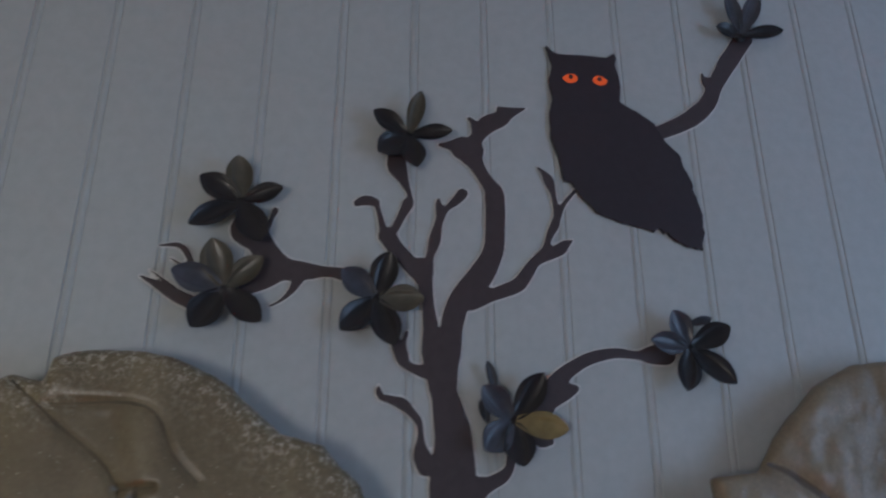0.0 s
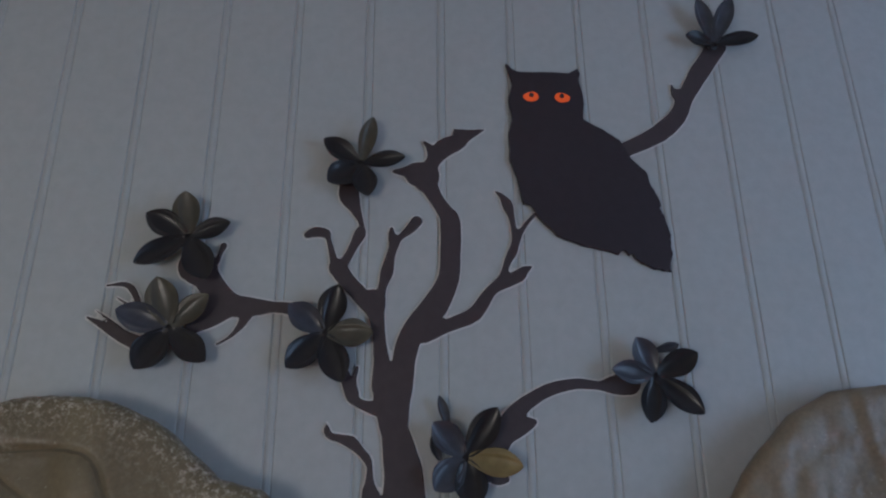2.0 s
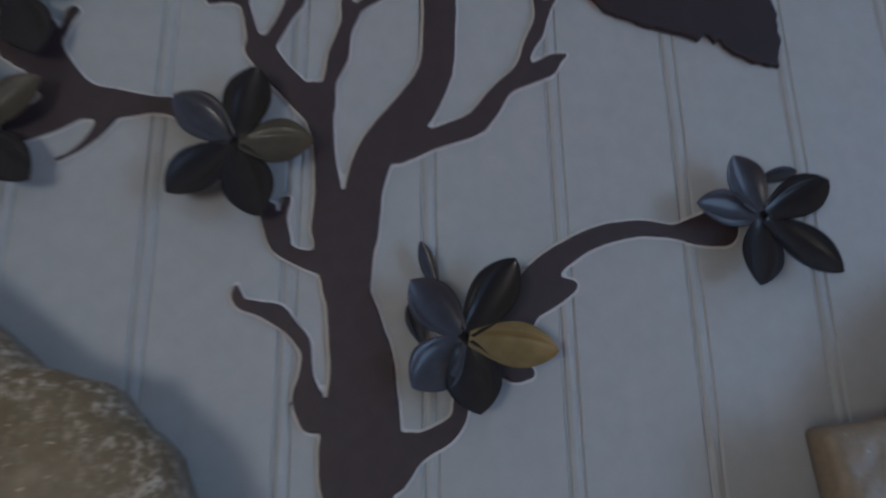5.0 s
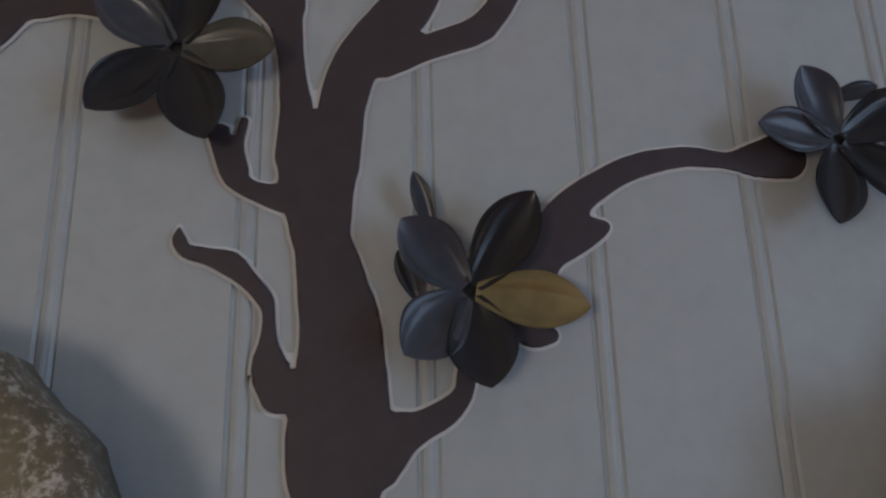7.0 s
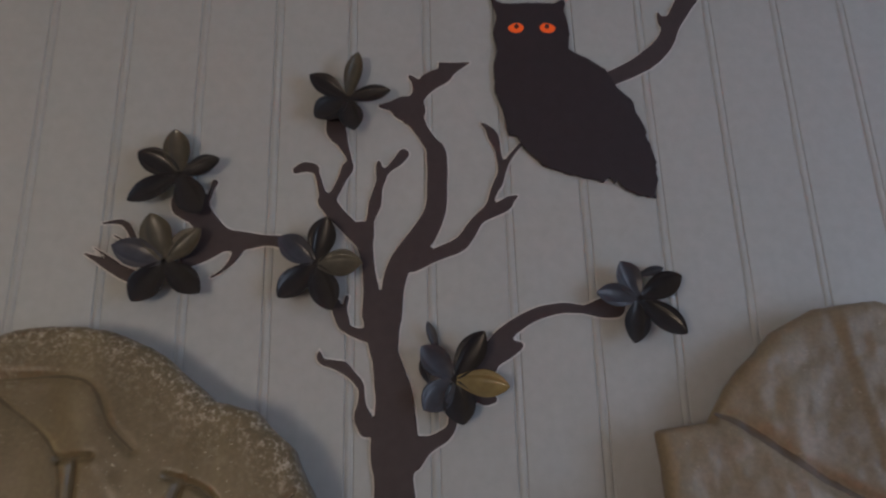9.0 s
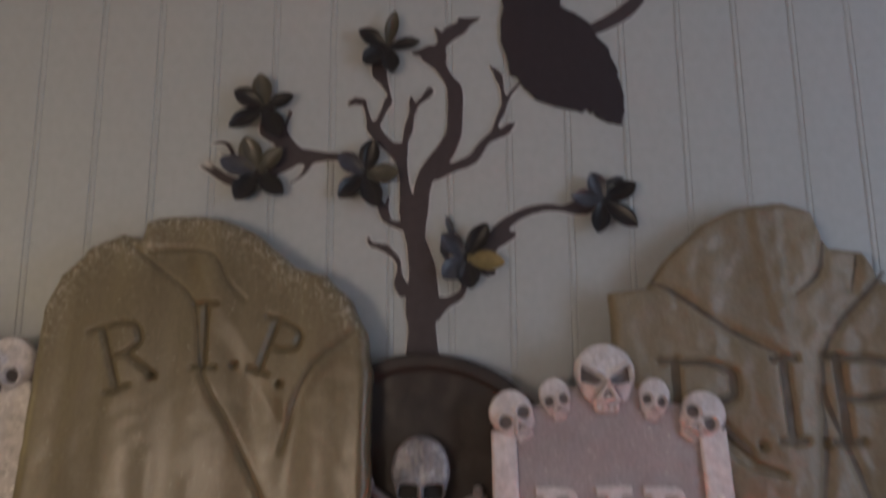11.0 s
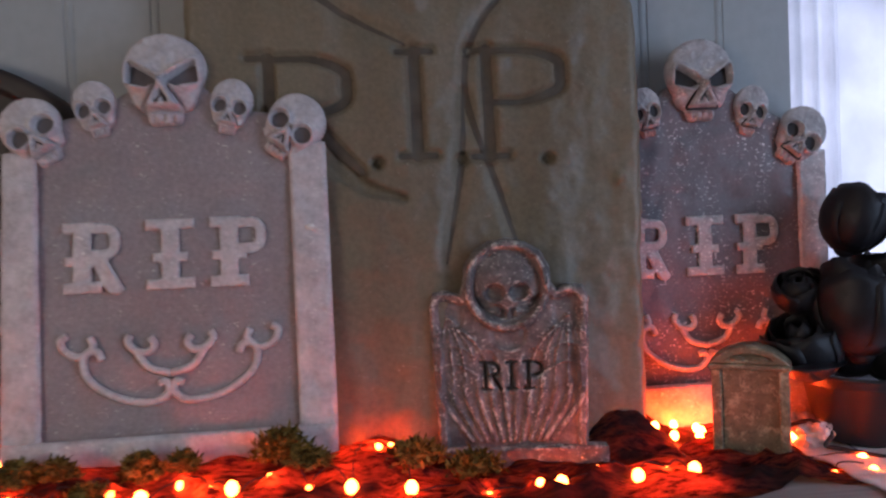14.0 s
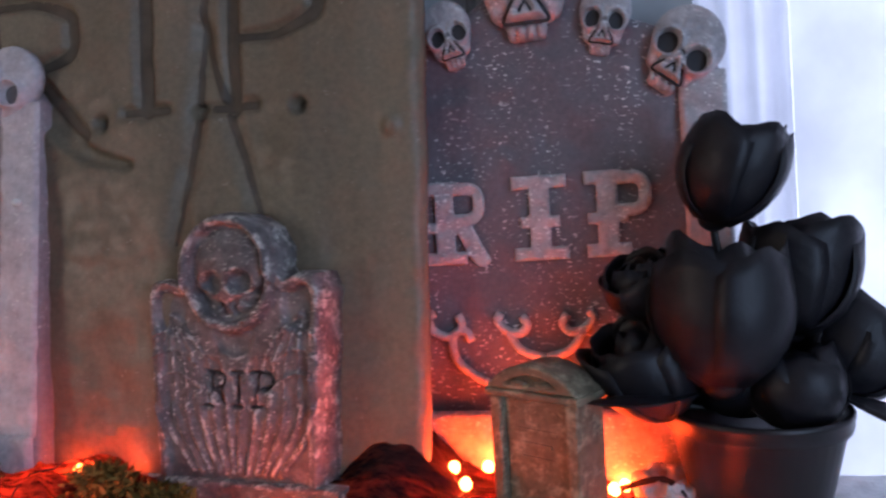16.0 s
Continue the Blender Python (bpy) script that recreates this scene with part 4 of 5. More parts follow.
def add_skull(parent, x, z, y, w, hgt, turn, material, hollow, angry=False, plain=False):
    me, eye = skull_mesh("skull", w, hgt, material, angry, plain)
    sk = part("skull", me, material, parent)
    sk.matrix_local = pose(x, y, z, 0, -turn, 0)
    for s in (-1, 1):
        cx = s * 0.22 * w
        em = sheet("eye_socket", lambda X, Z: eye(X, Z, s) + 0.004 * w, lambda X, Z: 0 * X + 0.17 * w * np.sqrt(np.clip(1 - (X / (0.55 * w)) ** 2 - ((Z - 0.06 * hgt) / (0.62 * hgt)) ** 2, 0, 1)) - 0.075 * w, (cx - 0.24 * w, cx + 0.24 * w, -0.28 * hgt, 0.26 * hgt), w / 46, 0.0, hollow)
        part("eye_socket", em, hollow, sk, "sunken dark eye socket")
    nm = sheet("nose_hole", lambda X, Z: d_poly(X, Z, [(0, -0.17 * hgt), (-0.085 * w, -0.275 * hgt), (-0.03 * w, -0.285 * hgt), (0, -0.24 * hgt), (0.03 * w, -0.285 * hgt), (0.085 * w, -0.275 * hgt)]), lambda X, Z: 0 * X + 0.17 * w * np.sqrt(np.clip(1 - (X / (0.55 * w)) ** 2 - ((Z - 0.06 * hgt) / (0.62 * hgt)) ** 2, 0, 1)) + 0.02 * w, (-0.12 * w, 0.12 * w, -0.3 * hgt, -0.14 * hgt), w / 60, 0.0, hollow)
    part("nose_hole", nm, hollow, sk, "dark nose hole")
    if not plain and hollow != HOLLOW_GREY:
        tri = [(0, -0.04 * hgt), (-0.20 * w, -0.33 * hgt), (0.20 * w, -0.33 * hgt)]
        gm = sheet("nose_groove", lambda X, Z: np.abs(d_poly(X, Z, tri) - 0.03 * w) - 0.017 * w, lambda X, Z: 0 * X + 0.17 * w * np.sqrt(np.clip(1 - (X / (0.55 * w)) ** 2 - ((Z - 0.06 * hgt) / (0.62 * hgt)) ** 2, 0, 1)) - 0.03 * w, (-0.3 * w, 0.3 * w, -0.42 * hgt, 0.06 * hgt), w / 60, 0.0, hollow)
        part("nose_groove", gm, hollow, sk, "dark groove round the nose")
    return sk


bsk = add_skull(bk, 0.014, 1.196 - 0.866, -0.021, 0.094, 0.132, 0, BONE_GREY, HOLLOW, plain=True)
for s in (-1, 1):
    v, f = [], []
    pts = [(BKC + s * a, -0.011, b - 0.866) for a, b in ((0.004, 0.994), (0.026, 1.006), (0.052, 1.002), (0.078, 0.989), (0.100, 0.994), (0.108, 1.010), (0.096, 1.020), (0.086, 1.010), (0.094, 1.004))]
    tube(v, f, pts, 0.0032, 6)
    part("scroll", mesh_from("scroll", v, f, BONE_GREY), BONE_GREY, bk)


def skull_tombstone(label, panel, at, lean, scale=1.0, stretch=(1, 1, 1), drop=0.0, trim=STONE_PALE):
    """A tombstone 0.368 wide: sunk panel between pale pillars, a ledge, five skulls along its top, raised letters and scrollwork."""
    t = thing("tombstone", label, "tombstone", G_T, at=at, turn=(-lean, 0, 0), scale=scale)
    t.matrix_world = t.matrix_world @ Matrix.Diagonal((*stretch, 1))
    out = [(-0.184, 0.0), (-0.183, 0.41 - drop), (-0.16, 0.44 - drop), (-0.08, 0.455), (-0.04, 0.485), (0.04, 0.485), (0.08, 0.455), (0.16, 0.44 - drop), (0.182, 0.41 - drop), (0.186, 0.0)]
    part("panel", sheet("panel", lambda X, Z: d_poly(X, Z, out), lambda X, Z: 0.0022 * fbm(X, Z, 35.0, 8.0), (-0.2, 0.2, -0.004, 0.5), 0.004, 0.030, panel, 0.004), panel, t)
    for s, w0, w1 in ((-1, 0.035, 0.039), (1, 0.040, 0.038)):
        px = [(s * 0.1855, 0.074), (s * 0.1845, 0.405 - drop), (s * (0.184 - w0), 0.405 - drop), (s * (0.184 - w1), 0.074)]
        part("pillar", sheet("pillar", lambda X, Z: d_poly(X, Z, px) - 0.002, lambda X, Z: 0.009 + 0.0022 * fbm(X, Z, 50.0, 3.0 + s), (-0.2, 0.2, 0.06, 0.42), 0.003, 0.0, trim, 0.004), trim, t)
    part("ledge", sheet("ledge", lambda X, Z: d_box(X, Z, 0.0, 0.0375, 0.187, 0.0375, 0.004), lambda X, Z: 0.013 + 0.002 * fbm(X, Z, 45.0, 5.0), (-0.2, 0.2, -0.004, 0.085), 0.003, 0.0, trim, 0.005), trim, t)
    for x, z, w, hh, tn, an in ((0.0, 0.488, 0.098, 0.108, 0, True), (-0.081, 0.456, 0.050, 0.066, 12, False), (0.076, 0.454, 0.050, 0.066, -12, False), (-0.150, 0.430, 0.070, 0.082, 30, False), (0.148, 0.426, 0.070, 0.082, -38, False)):
        z -= 0.0 if an else drop * (1.0 if abs(x) > 0.1 else 0.45)
        add_skull(t, x, z, -0.004, w, hh, tn, trim, HOLLOW_GREY if trim == STONE_PALE else HOLLOW_DEEP, an)
    for ch, x, w in (("R", -0.083, 0.074), ("I", 0.0015, 0.056), ("P", 0.080, 0.066)):
        def shape(X, Z, ch=ch, x=x, w=w):
            zc, hh = 0.281 - drop, 0.041
            L = x - w / 2
            st = L + 0.022 if ch != "I" else x
            d = np.minimum(d_box(X, Z, st, zc, 0.0105, hh), d_box(X, Z, st, zc - hh + 0.006, 0.022 if ch != "I" else w / 2, 0.0065))
            d = np.minimum(d, d_box(X, Z, st - (0.004 if ch != "I" else 0), zc + hh - 0.006, 0.018 if ch != "I" else w / 2, 0.0065))
            d = np.minimum(d, d_box(X, Z, st, zc - 0.004, 0.020, 0.0055))
            if ch != "I":
                ring = np.abs(d_box(X, Z, st + 0.017, zc + 0.018, 0.020, 0.0155, 0.012)) - 0.0062
                d = np.minimum(d, np.maximum(ring, st - X))
            if ch == "R":
                d = np.minimum(d, d_stroke(X, Z, [(st + 0.018, zc - 0.002, 0.0085), (st + 0.028, zc - 0.022, 0.009), (st + 0.036, zc - 0.036, 0.0085), (st + 0.044, zc - 0.038, 0.003)]))
            return d
        part("letter", sheet("letter", shape, lambda X, Z: 0.0055 + 0.0015 * fbm(X, Z, 80.0, 4.0), (x - 0.05, x + 0.06, 0.232 - drop, 0.33 - drop), 0.0016, 0.0, trim, 0.002), trim, t, "raised pale letter " + ch)
    if scale == 1.0:
        v, f = [], []
        ball(v, f, (0.165, -0.010, 0.304), (0.006, 0.003, 0.004), 10, 6)
        part("paint_chip", mesh_from("paint_chip", v, f, WHITE), WHITE, t, "white paint chip")
    u = 0.00088
    curves = [[(-92, 672), (-98, 661), (-112, 661), (-117, 676), (-108, 698), (-70, 722), (-25, 729), (-4, 718), (-6, 704), (-16, 706)],
              [(-28, 645), (-22, 655), (-30, 664), (-46, 662), (-58, 650), (-54, 641)], [(-46, 662), (-30, 684), (0, 693)],
              [(-108, 641), (-104, 655), (-122, 666), (-141, 658), (-147, 644), (-138, 638)]]
    for s in (1, -1):
        for c in curves:
            v, f = [], []
            tube(v, f, [(s * a * u * 0.95, -0.0035, 0.190 - drop - (b - 640) * u) for a, b in c], 0.0046, 8, 0.9)
            part("scroll", mesh_from("scroll", v, f, trim), trim, t)
    return t


skull_tombstone("pale grey tombstone lettered RIP with five skulls along its top", STONE_PANEL, (0.313, 0.893, TABLE + 0.003), 7.6)
skull_tombstone("dark grey speckled tombstone lettered RIP with five skulls, in red light", STONE_PANEL_DARK, (0.990, 0.992, TABLE + 0.001), 0.3, 0.97, (0.955, 1, 1), 0.018, STONE_MID)
skull_tombstone("dark grey skull-topped tombstone half hidden behind a tall one", STONE_BLACK, (-0.845, 0.965, TABLE + 0.003), 1.6, 1.2, trim=STONE_MID)

# small winged-skull stone
sm = thing("tombstone", "small black and ash-white tombstone with winged skull, webs and letters RIP", "tombstone", G_T, at=(0.706, 0.905, TABLE + 0.002), turn=(-3.5, 0, -9))
SMO = [(-0.088, 0.0), (-0.096, 0.203), (-0.090, 0.217), (-0.072, 0.219), (-0.058, 0.214), (-0.053, 0.226), (-0.052, 0.246), (-0.040, 0.266), (-0.02, 0.277), (0.002, 0.280), (0.024, 0.276), (0.042, 0.264), (0.053, 0.244), (0.054, 0.226), (0.060, 0.216), (0.074, 0.222), (0.092, 0.220), (0.097, 0.203), (0.088, 0.0)]


def sm_height(X, Z):
    h = 0.001 * fbm(X, Z, 60.0, 3.0)
    d = d_poly(X, Z, SMO)
    h = h + 0.006 * step(np.abs(d + 0.007) - 0.005, 0.004)
    h = h + 0.010 * step(np.abs(d_oval(X, Z, 0, 0.222, 0.046, 0.050)) - 0.0045, 0.005)
    h = h + 0.014 * np.sqrt(np.clip(1 - (X / 0.040) ** 2 - ((Z - 0.226) / 0.042) ** 2, 0, 1))
    for s in (-1, 1):
        h = h - 0.012 * step(d_oval(s * X, Z, 0.015, 0.214, 0.011, 0.0095), 0.005)
        h = h - 0.008 * step(d_box(s * X, Z, 0.006, 0.190, 0.003, 0.006, 0.001), 0.003)
        h = h - 0.006 * step(d_stroke(s * X, Z, [(0.010, 0.196, .003), (0.026, 0.200, .006), (0.036, 0.206, .003)]), 0.004)
        h = h - 0.005 * step(d_box(s * X, Z, 0.071, 0.19, 0.016, 0.022, 0.014), 0.006)
        for k in range(5):
            a = 0.084 - 0.006 * k
            h = h + 0.0032 * step(d_stroke(s * X, Z, [(0.074 - .001 * k, 0.185, .0011), (0.082 - .012 * k, 0.145, .0012), (0.084 - 0.016 * k, 0.10, .0011)]), 0.002)
        for z0 in (0.168, 0.148, 0.126):
            h = h + 0.0028 * step(d_stroke(s * X, Z, [(0.090, z0 - .003, .001), (0.066, z0 + .004, .001), (0.04, z0 - .010, .001)]), 0.002)
        for k in range(6):
            h = h + 0.0045 * step(d_stroke(s * X, Z, [(0.010 + .0155 * k, 0.118 - .004 * k, .0016), (0.006 + .0145 * k, 0.078, .003), (0.003 + .009 * k, 0.038, .0022)]), 0.004)
        h = h - 0.004 * step(d_oval(s * X, Z, 0.030, 0.128, 0.014, 0.016), 0.006)
    h = h - 0.004 * step(d_oval(X, Z, 0.0, 0.163, 0.021, 0.018), 0.006)
    for ch, x in (("R", -0.022), ("I", 0.002), ("P", 0.030)):
        h = h - 0.008 * step(glyph(ch, X, Z, x, 0.114, 0.031, 0.0040), 0.004)
    return h


part("slab", sheet("slab", lambda X, Z: d_poly(X, Z, SMO) + 0.0012 * fbm(X, Z, 50.0, 5.0), sm_height, (-0.105, 0.105, 0.026, 0.289), 0.0014, 0.052, ASH, 0.004), ASH, sm)
part("foot", sheet("foot", lambda X, Z: d_box(X, Z, 0.0, 0.014, 0.112, 0.0165, 0.003), lambda X, Z: 0.010 + 0.003 * fbm(X, Z, 50.0, 7.0), (-0.12, 0.12, -0.004, 0.034), 0.0016, 0.060, ASH, 0.003), ASH, sm)
for ch, x in (("R", -0.022), ("I", 0.002), ("P", 0.030)):
    part("letter", sheet("letter", lambda X, Z: glyph(ch, X, Z, x, 0.114, 0.031, 0.0040), lambda X, Z: sm_height(X, Z) + 0.0006, (x - .03, x + .03, 0.08, 0.145), 0.0012, 0.0, LETTER_ASH), LETTER_ASH, sm, "black letter " + ch)

# tiny pedimented stone
ti = thing("tombstone", "tiny aged grey-brown tombstone with pillars and arched pediment", "tombstone", G_T, at=(0.985, 0.872, TABLE + 0.002), turn=(0, 0, -31), scale=0.94)
part("slab", box_bm(-0.034, 0.034, 0.004, 0.034, 0.012, 0.118, 0.002), BRASSY, ti)
for s in (-1, 1):
    part("pillar", box_bm(s * 0.039 - 0.006, s * 0.039 + 0.006, -0.003, 0.038, 0.012, 0.118, 0.002), BRASSY, ti)
part("foot", box_bm(-0.049, 0.049, -0.007, 0.041, 0.0, 0.0118, 0.002), BRASSY, ti)
part("cornice", box_bm(-0.048, 0.048, -0.006, 0.040, 0.1182, 0.125, 0.002), BRASSY, ti)
pv = sheet("pediment", lambda X, Z: np.maximum(np.hypot(X, Z - 0.088) - 0.060, 0.1252 - Z), lambda X, Z: 0.004 - 0.005 * step(np.maximum(np.hypot(X, Z - 0.088) - 0.050, 0.131 - Z), 0.003), (-0.052, 0.052, 0.124, 0.152), 0.0012, 0.036, BRASSY, 0.002)
part("pediment", pv, BRASSY, ti)
for s in (-1, 1):
    v, f = [], []
    ball(v, f, (s * 0.013, -0.001, 0.1315), (0.009, 0.004, 0.0035))
    part("laurel", mesh_from("laurel", v, f, BRASSY), BRASSY, ti)
for k, w in ((0, 0.040), (1, 0.030), (2, 0.034)):
    part("inscription_bar", box_bm(-w / 2, w / 2, 0.0028, 0.0038, 0.088 - 0.012 * k, 0.0915 - 0.012 * k), BRASSY, ti)

# ---- pumpkin lantern ----
pk = thing("pumpkin_lantern", "small orange carved pumpkin lantern, lit, with a grinning face", "pumpkin lantern", at=(-0.002, 0.890, TABLE + 0.004))
PR, PH = 0.090, 0.158


def pk_point(lon, t, k=1.0):
    rib = 1 - 0.11 * abs(math.sin(lon * 5.0)) ** 6 - 0.03 * (0.5 + 0.5 * math.cos(lon * 10))
    r = PR * k * rib * math.sin(math.pi * t) ** 0.72
    z = PH * (0.5 - 0.5 * k * math.cos(math.pi * t)) - 0.012 * math.exp(-((1 - t) / 0.10) ** 2)
    return (r * math.sin(lon), -r * math.cos(lon), z)


def face_sdf(x, z):
    X, Z = np.array([[x]]), np.array([[z]])
    d = 1e9
    for s in (-1, 1):
        d = min(d, d_poly(s * X, Z, [(0.024, 0.100), (0.053, 0.101), (0.039, 0.128)])[0, 0])
    d = min(d, d_poly(X, Z, [(-0.014, 0.083), (0.014, 0.083), (0.0, 0.108)])[0, 0])
    m = d_poly(X, Z, [(-0.068, 0.085), (-0.055, 0.067), (-0.045, 0.076), (-0.042, 0.062), (-0.015, 0.058), (-0.013, 0.067), (0.013, 0.067), (0.015, 0.058), (0.042, 0.062), (0.045, 0.076), (0.055, 0.067), (0.068, 0.085), (0.059, 0.049), (0.032, 0.033), (0.008, 0.029), (0.006, 0.039), (-0.006, 0.039), (-0.008, 0.029), (-0.032, 0.033), (-0.059, 0.049)])[0, 0]
    return min(d, m)


NL, NT = 240, 110
bm = bmesh.new()
grid = [[bm.verts.new(pk_point(2 * math.pi * i / NL - math.pi, (j + 0.5) / (NT + 1))) for j in range(NT + 1)] for i in range(NL)]
for i in range(NL):
    for j in range(NT):
        q = (grid[i][j], grid[(i + 1) % NL][j], grid[(i + 1) % NL][j + 1], grid[i][j + 1])
        c = sum((w.co for w in q), Vector()) / 4
        if c.y < -0.02 and face_sdf(c.x, c.z) < 0:
            continue
        bm.faces.new(q)
rim = [e for e in bm.edges if e.is_boundary and max(w.co.z for w in e.verts) > 0.02 and min(w.co.z for w in e.verts) < 0.135 and e.verts[0].co.y < -0.01]
out = bmesh.ops.extrude_edge_only(bm, edges=rim)
for w in (g for g in out["geom"] if isinstance(g, bmesh.types.BMVert)):
    w.co = Vector((w.co.x * 0.88, w.co.y * 0.88, 0.5 * PH + (w.co.z - 0.5 * PH) * 0.93))
for fc in bm.faces:
    fc.smooth = True
part("shell", bm, PUMPKIN, pk)
v, f = [], []
ball(v, f, (0, 0, 0.5 * PH), (PR * 0.80, PR * 0.80, PH * 0.42), 24, 16)
part("inner_light", mesh_from("inner_light", v, f, PUMPKIN_GLOW), PUMPKIN_GLOW, pk, "glowing yellow inside")
v, f = [], []
tube(v, f, [(0, 0, 0.142, .017), (0.001, 0, 0.160, .0125), (0.000, -0.002, 0.178, .0105), (-0.002, -0.004, 0.193, .0125)], 0.012, 9)
part("stem", mesh_from("stem", v, f, STEM), STEM, pk, "tan ridged stem")

# ---- bird skeleton figure ----
v, f = [], []
tn = Euler((0, radians(12), 0)).to_matrix()
ball(v, f, (0.003, 0, 0.238), (0.035, 0.023, 0.024), 18, 12)
tube(v, f, [(0.020, 0, 0.240, .020), (0.048, 0, 0.237, .014), (0.075, 0, 0.226, .0065), (0.100, 0, 0.211, .0012)], 0.01, 10, 0.8)
tube(v, f, [(0.012, 0, 0.222, .007), (0.045, 0, 0.219, .005), (0.078, 0, 0.211, .0012)], 0.005, 8, 1.4)
for s in (-1, 1):
    tube(v, f, [(0.012 + 0.0095 * math.cos(a), s * 0.0185, 0.238 + 0.0078 * math.sin(a)) for a in [k * math.pi / 5 for k in range(11)]], 0.0028, 6)
for k in range(9):
    z = 0.216 - 0.0068 * k
    ball(v, f, (-0.006 - 0.0012 * k, 0, z), (0.0115, 0.011, 0.0045), 10, 6)
tube(v, f, [(-0.010, 0, 0.168, .006), (-0.030, 0, 0.140, .006), (-0.055, 0, 0.095, .0055), (-0.070, 0, 0.070, .004)], 0.005, 8)
tube(v, f, [(0.030, 0, 0.150, .004), (0.038, 0, 0.120, .008), (0.022, 0, 0.085, .004)], 0.005, 8, 0.5)
for k in range(8):
    t = k / 7
    for s in (-1, 1):
        a, b = Vector((-0.018 - 0.036 * t, 0, 0.172 - 0.076 * t)), Vector((0.040 - 0.012 * t, 0, 0.160 - 0.070 * t))
        mid = (a + b) / 2
        tube(v, f, [tuple(a), (mid.x - 0.008, s * (0.036 - 0.008 * abs(t - .4)), mid.z - 0.004), (mid.x + 0.016, s * 0.026, mid.z - 0.006), tuple(b)], 0.0028, 6)
for s in (-1, 1):
    tube(v, f, [(-0.004, s * 0.020, 0.166, .005), (-0.038, s * 0.038, 0.138, .0042), (-0.078, s * 0.042, 0.112, .0065)], 0.005, 8)
    tube(v, f, [(-0.078, s * 0.042, 0.112, .006), (-0.040, s * 0.044, 0.128, .004), (-0.012, s * 0.040, 0.150, .004)], 0.005, 8)
    for k in range(6):
        x = -0.072 + 0.011 * k
        tube(v, f, [(x, s * 0.043, 0.114 + 0.008 * k, .0034), (x + 0.012, s * 0.047, 0.090 + 0.005 * k, .0040), (x + 0.034, s * 0.036, 0.058 + 0.004 * k, .0020)], 0.003, 6)
    tube(v, f, [(0.012, s * 0.020, 0.160, .004), (0.046, s * 0.026, 0.165, .0045), (0.064, s * 0.028, 0.130, .0050), (0.048, s * 0.026, 0.095, .003)], 0.004, 7)
    for k in range(3):
        tube(v, f, [(0.050 - .007 * k, s * 0.030, 0.160, .0035), (0.058 - .008 * k, s * 0.032, 0.126, .0035), (0.040 - .006 * k, s * 0.030, 0.084 + .004 * k, .002)], 0.003, 7)
    tube(v, f, [(-0.040, s * 0.020, 0.088, .0085), (-0.026, s * 0.022, 0.068, .007), (-0.050 + 0.03 * (s < 0), s * 0.022, 0.040, .0052), (-0.058 + 0.05 * (s < 0), s * 0.024, 0.006, .0055)], 0.006, 8)
    fx = -0.058 + 0.05 * (s < 0)
    for a in (-0.5, 0.0, 0.5, math.pi):
        tube(v, f, [(fx, s * 0.024, 0.006, .0045), (fx + 0.022 * math.cos(a), s * 0.024 + 0.022 * math.sin(a), 0.007, .004), (fx + 0.044 * math.cos(a), s * 0.024 + 0.044 * math.sin(a), 0.003, .0015)], 0.004, 6)
nf = len(f)
for s in (-1, 1):
    ball(v, f, (0.012, s * 0.0195, 0.240), (0.0095, 0.0058, 0.0078))
v = [(x * (0.80 + 0.20 * min(1, max(0, (z - 0.17) / 0.04))) + 0.012 * min(1, max(0, (0.19 - z) / 0.1)), y, z) for x, y, z in v]
bme = mesh_from("bird_skeleton_figure", v, f, BONE)
bme.materials.append(HOLLOW)
for p in bme.polygons:
    if p.index >= nf:
        p.material_index = 1
bird = part("bird_skeleton_figure", bme, BONE, None)
bird.matrix_world = pose(-0.372, 0.810, 0.869, 0, 0, -8) @ Matrix.Scale(1.03, 4)
tagged(bird, "ivory plastic bird skeleton figure standing on the dark cloth", "figurine")
# ---- black roses in a pot ----


def petal(v, f, at, ang, w, hgt, curl, r0):
    """One cupped rose petal standing round the axis."""
    n, m, base = 9, 8, len(v)
    for i in range(n):
        s = 2 * i / (n - 1) - 1
        for j in range(m):
            t = j / (m - 1)
            rad = r0 * (0.34 + 0.78 * math.sin(math.pi * min(0.62, 0.62 * t ** 0.75 + 0.02))) - 0.10 * r0 * t * t + curl * t ** 7 * (1 - 0.4 * s * s)
            spread = s * w * (0.55 + 0.60 * math.sin(math.pi * min(1, 0.12 + 0.60 * t))) / max(rad, 0.010)
            z = hgt * (t - 0.16 * t * t * s * s - 0.02 * math.sin(7 * s + ang) * t)
            a = ang + spread
            v.append((at[0] + rad * math.cos(a), at[1] + rad * math.sin(a), at[2] + z))
    for i in range(n - 1):
        for j in range(m - 1):
            a = base + i * m + j
            f.append((a, a + m, a + m + 1, a + 1))


def solid(me, name, material, thick):
    """Gives an open sheet mesh its thickness."""
    bm = bmesh.new()
    bm.from_mesh(me)
    bmesh.ops.recalc_face_normals(bm, faces=bm.faces[:])
    bmesh.ops.solidify(bm, geom=bm.faces[:], thickness=thick)
    for fc in bm.faces:
        fc.smooth = True
    bm.to_mesh(me)
    bm.free()
    return me


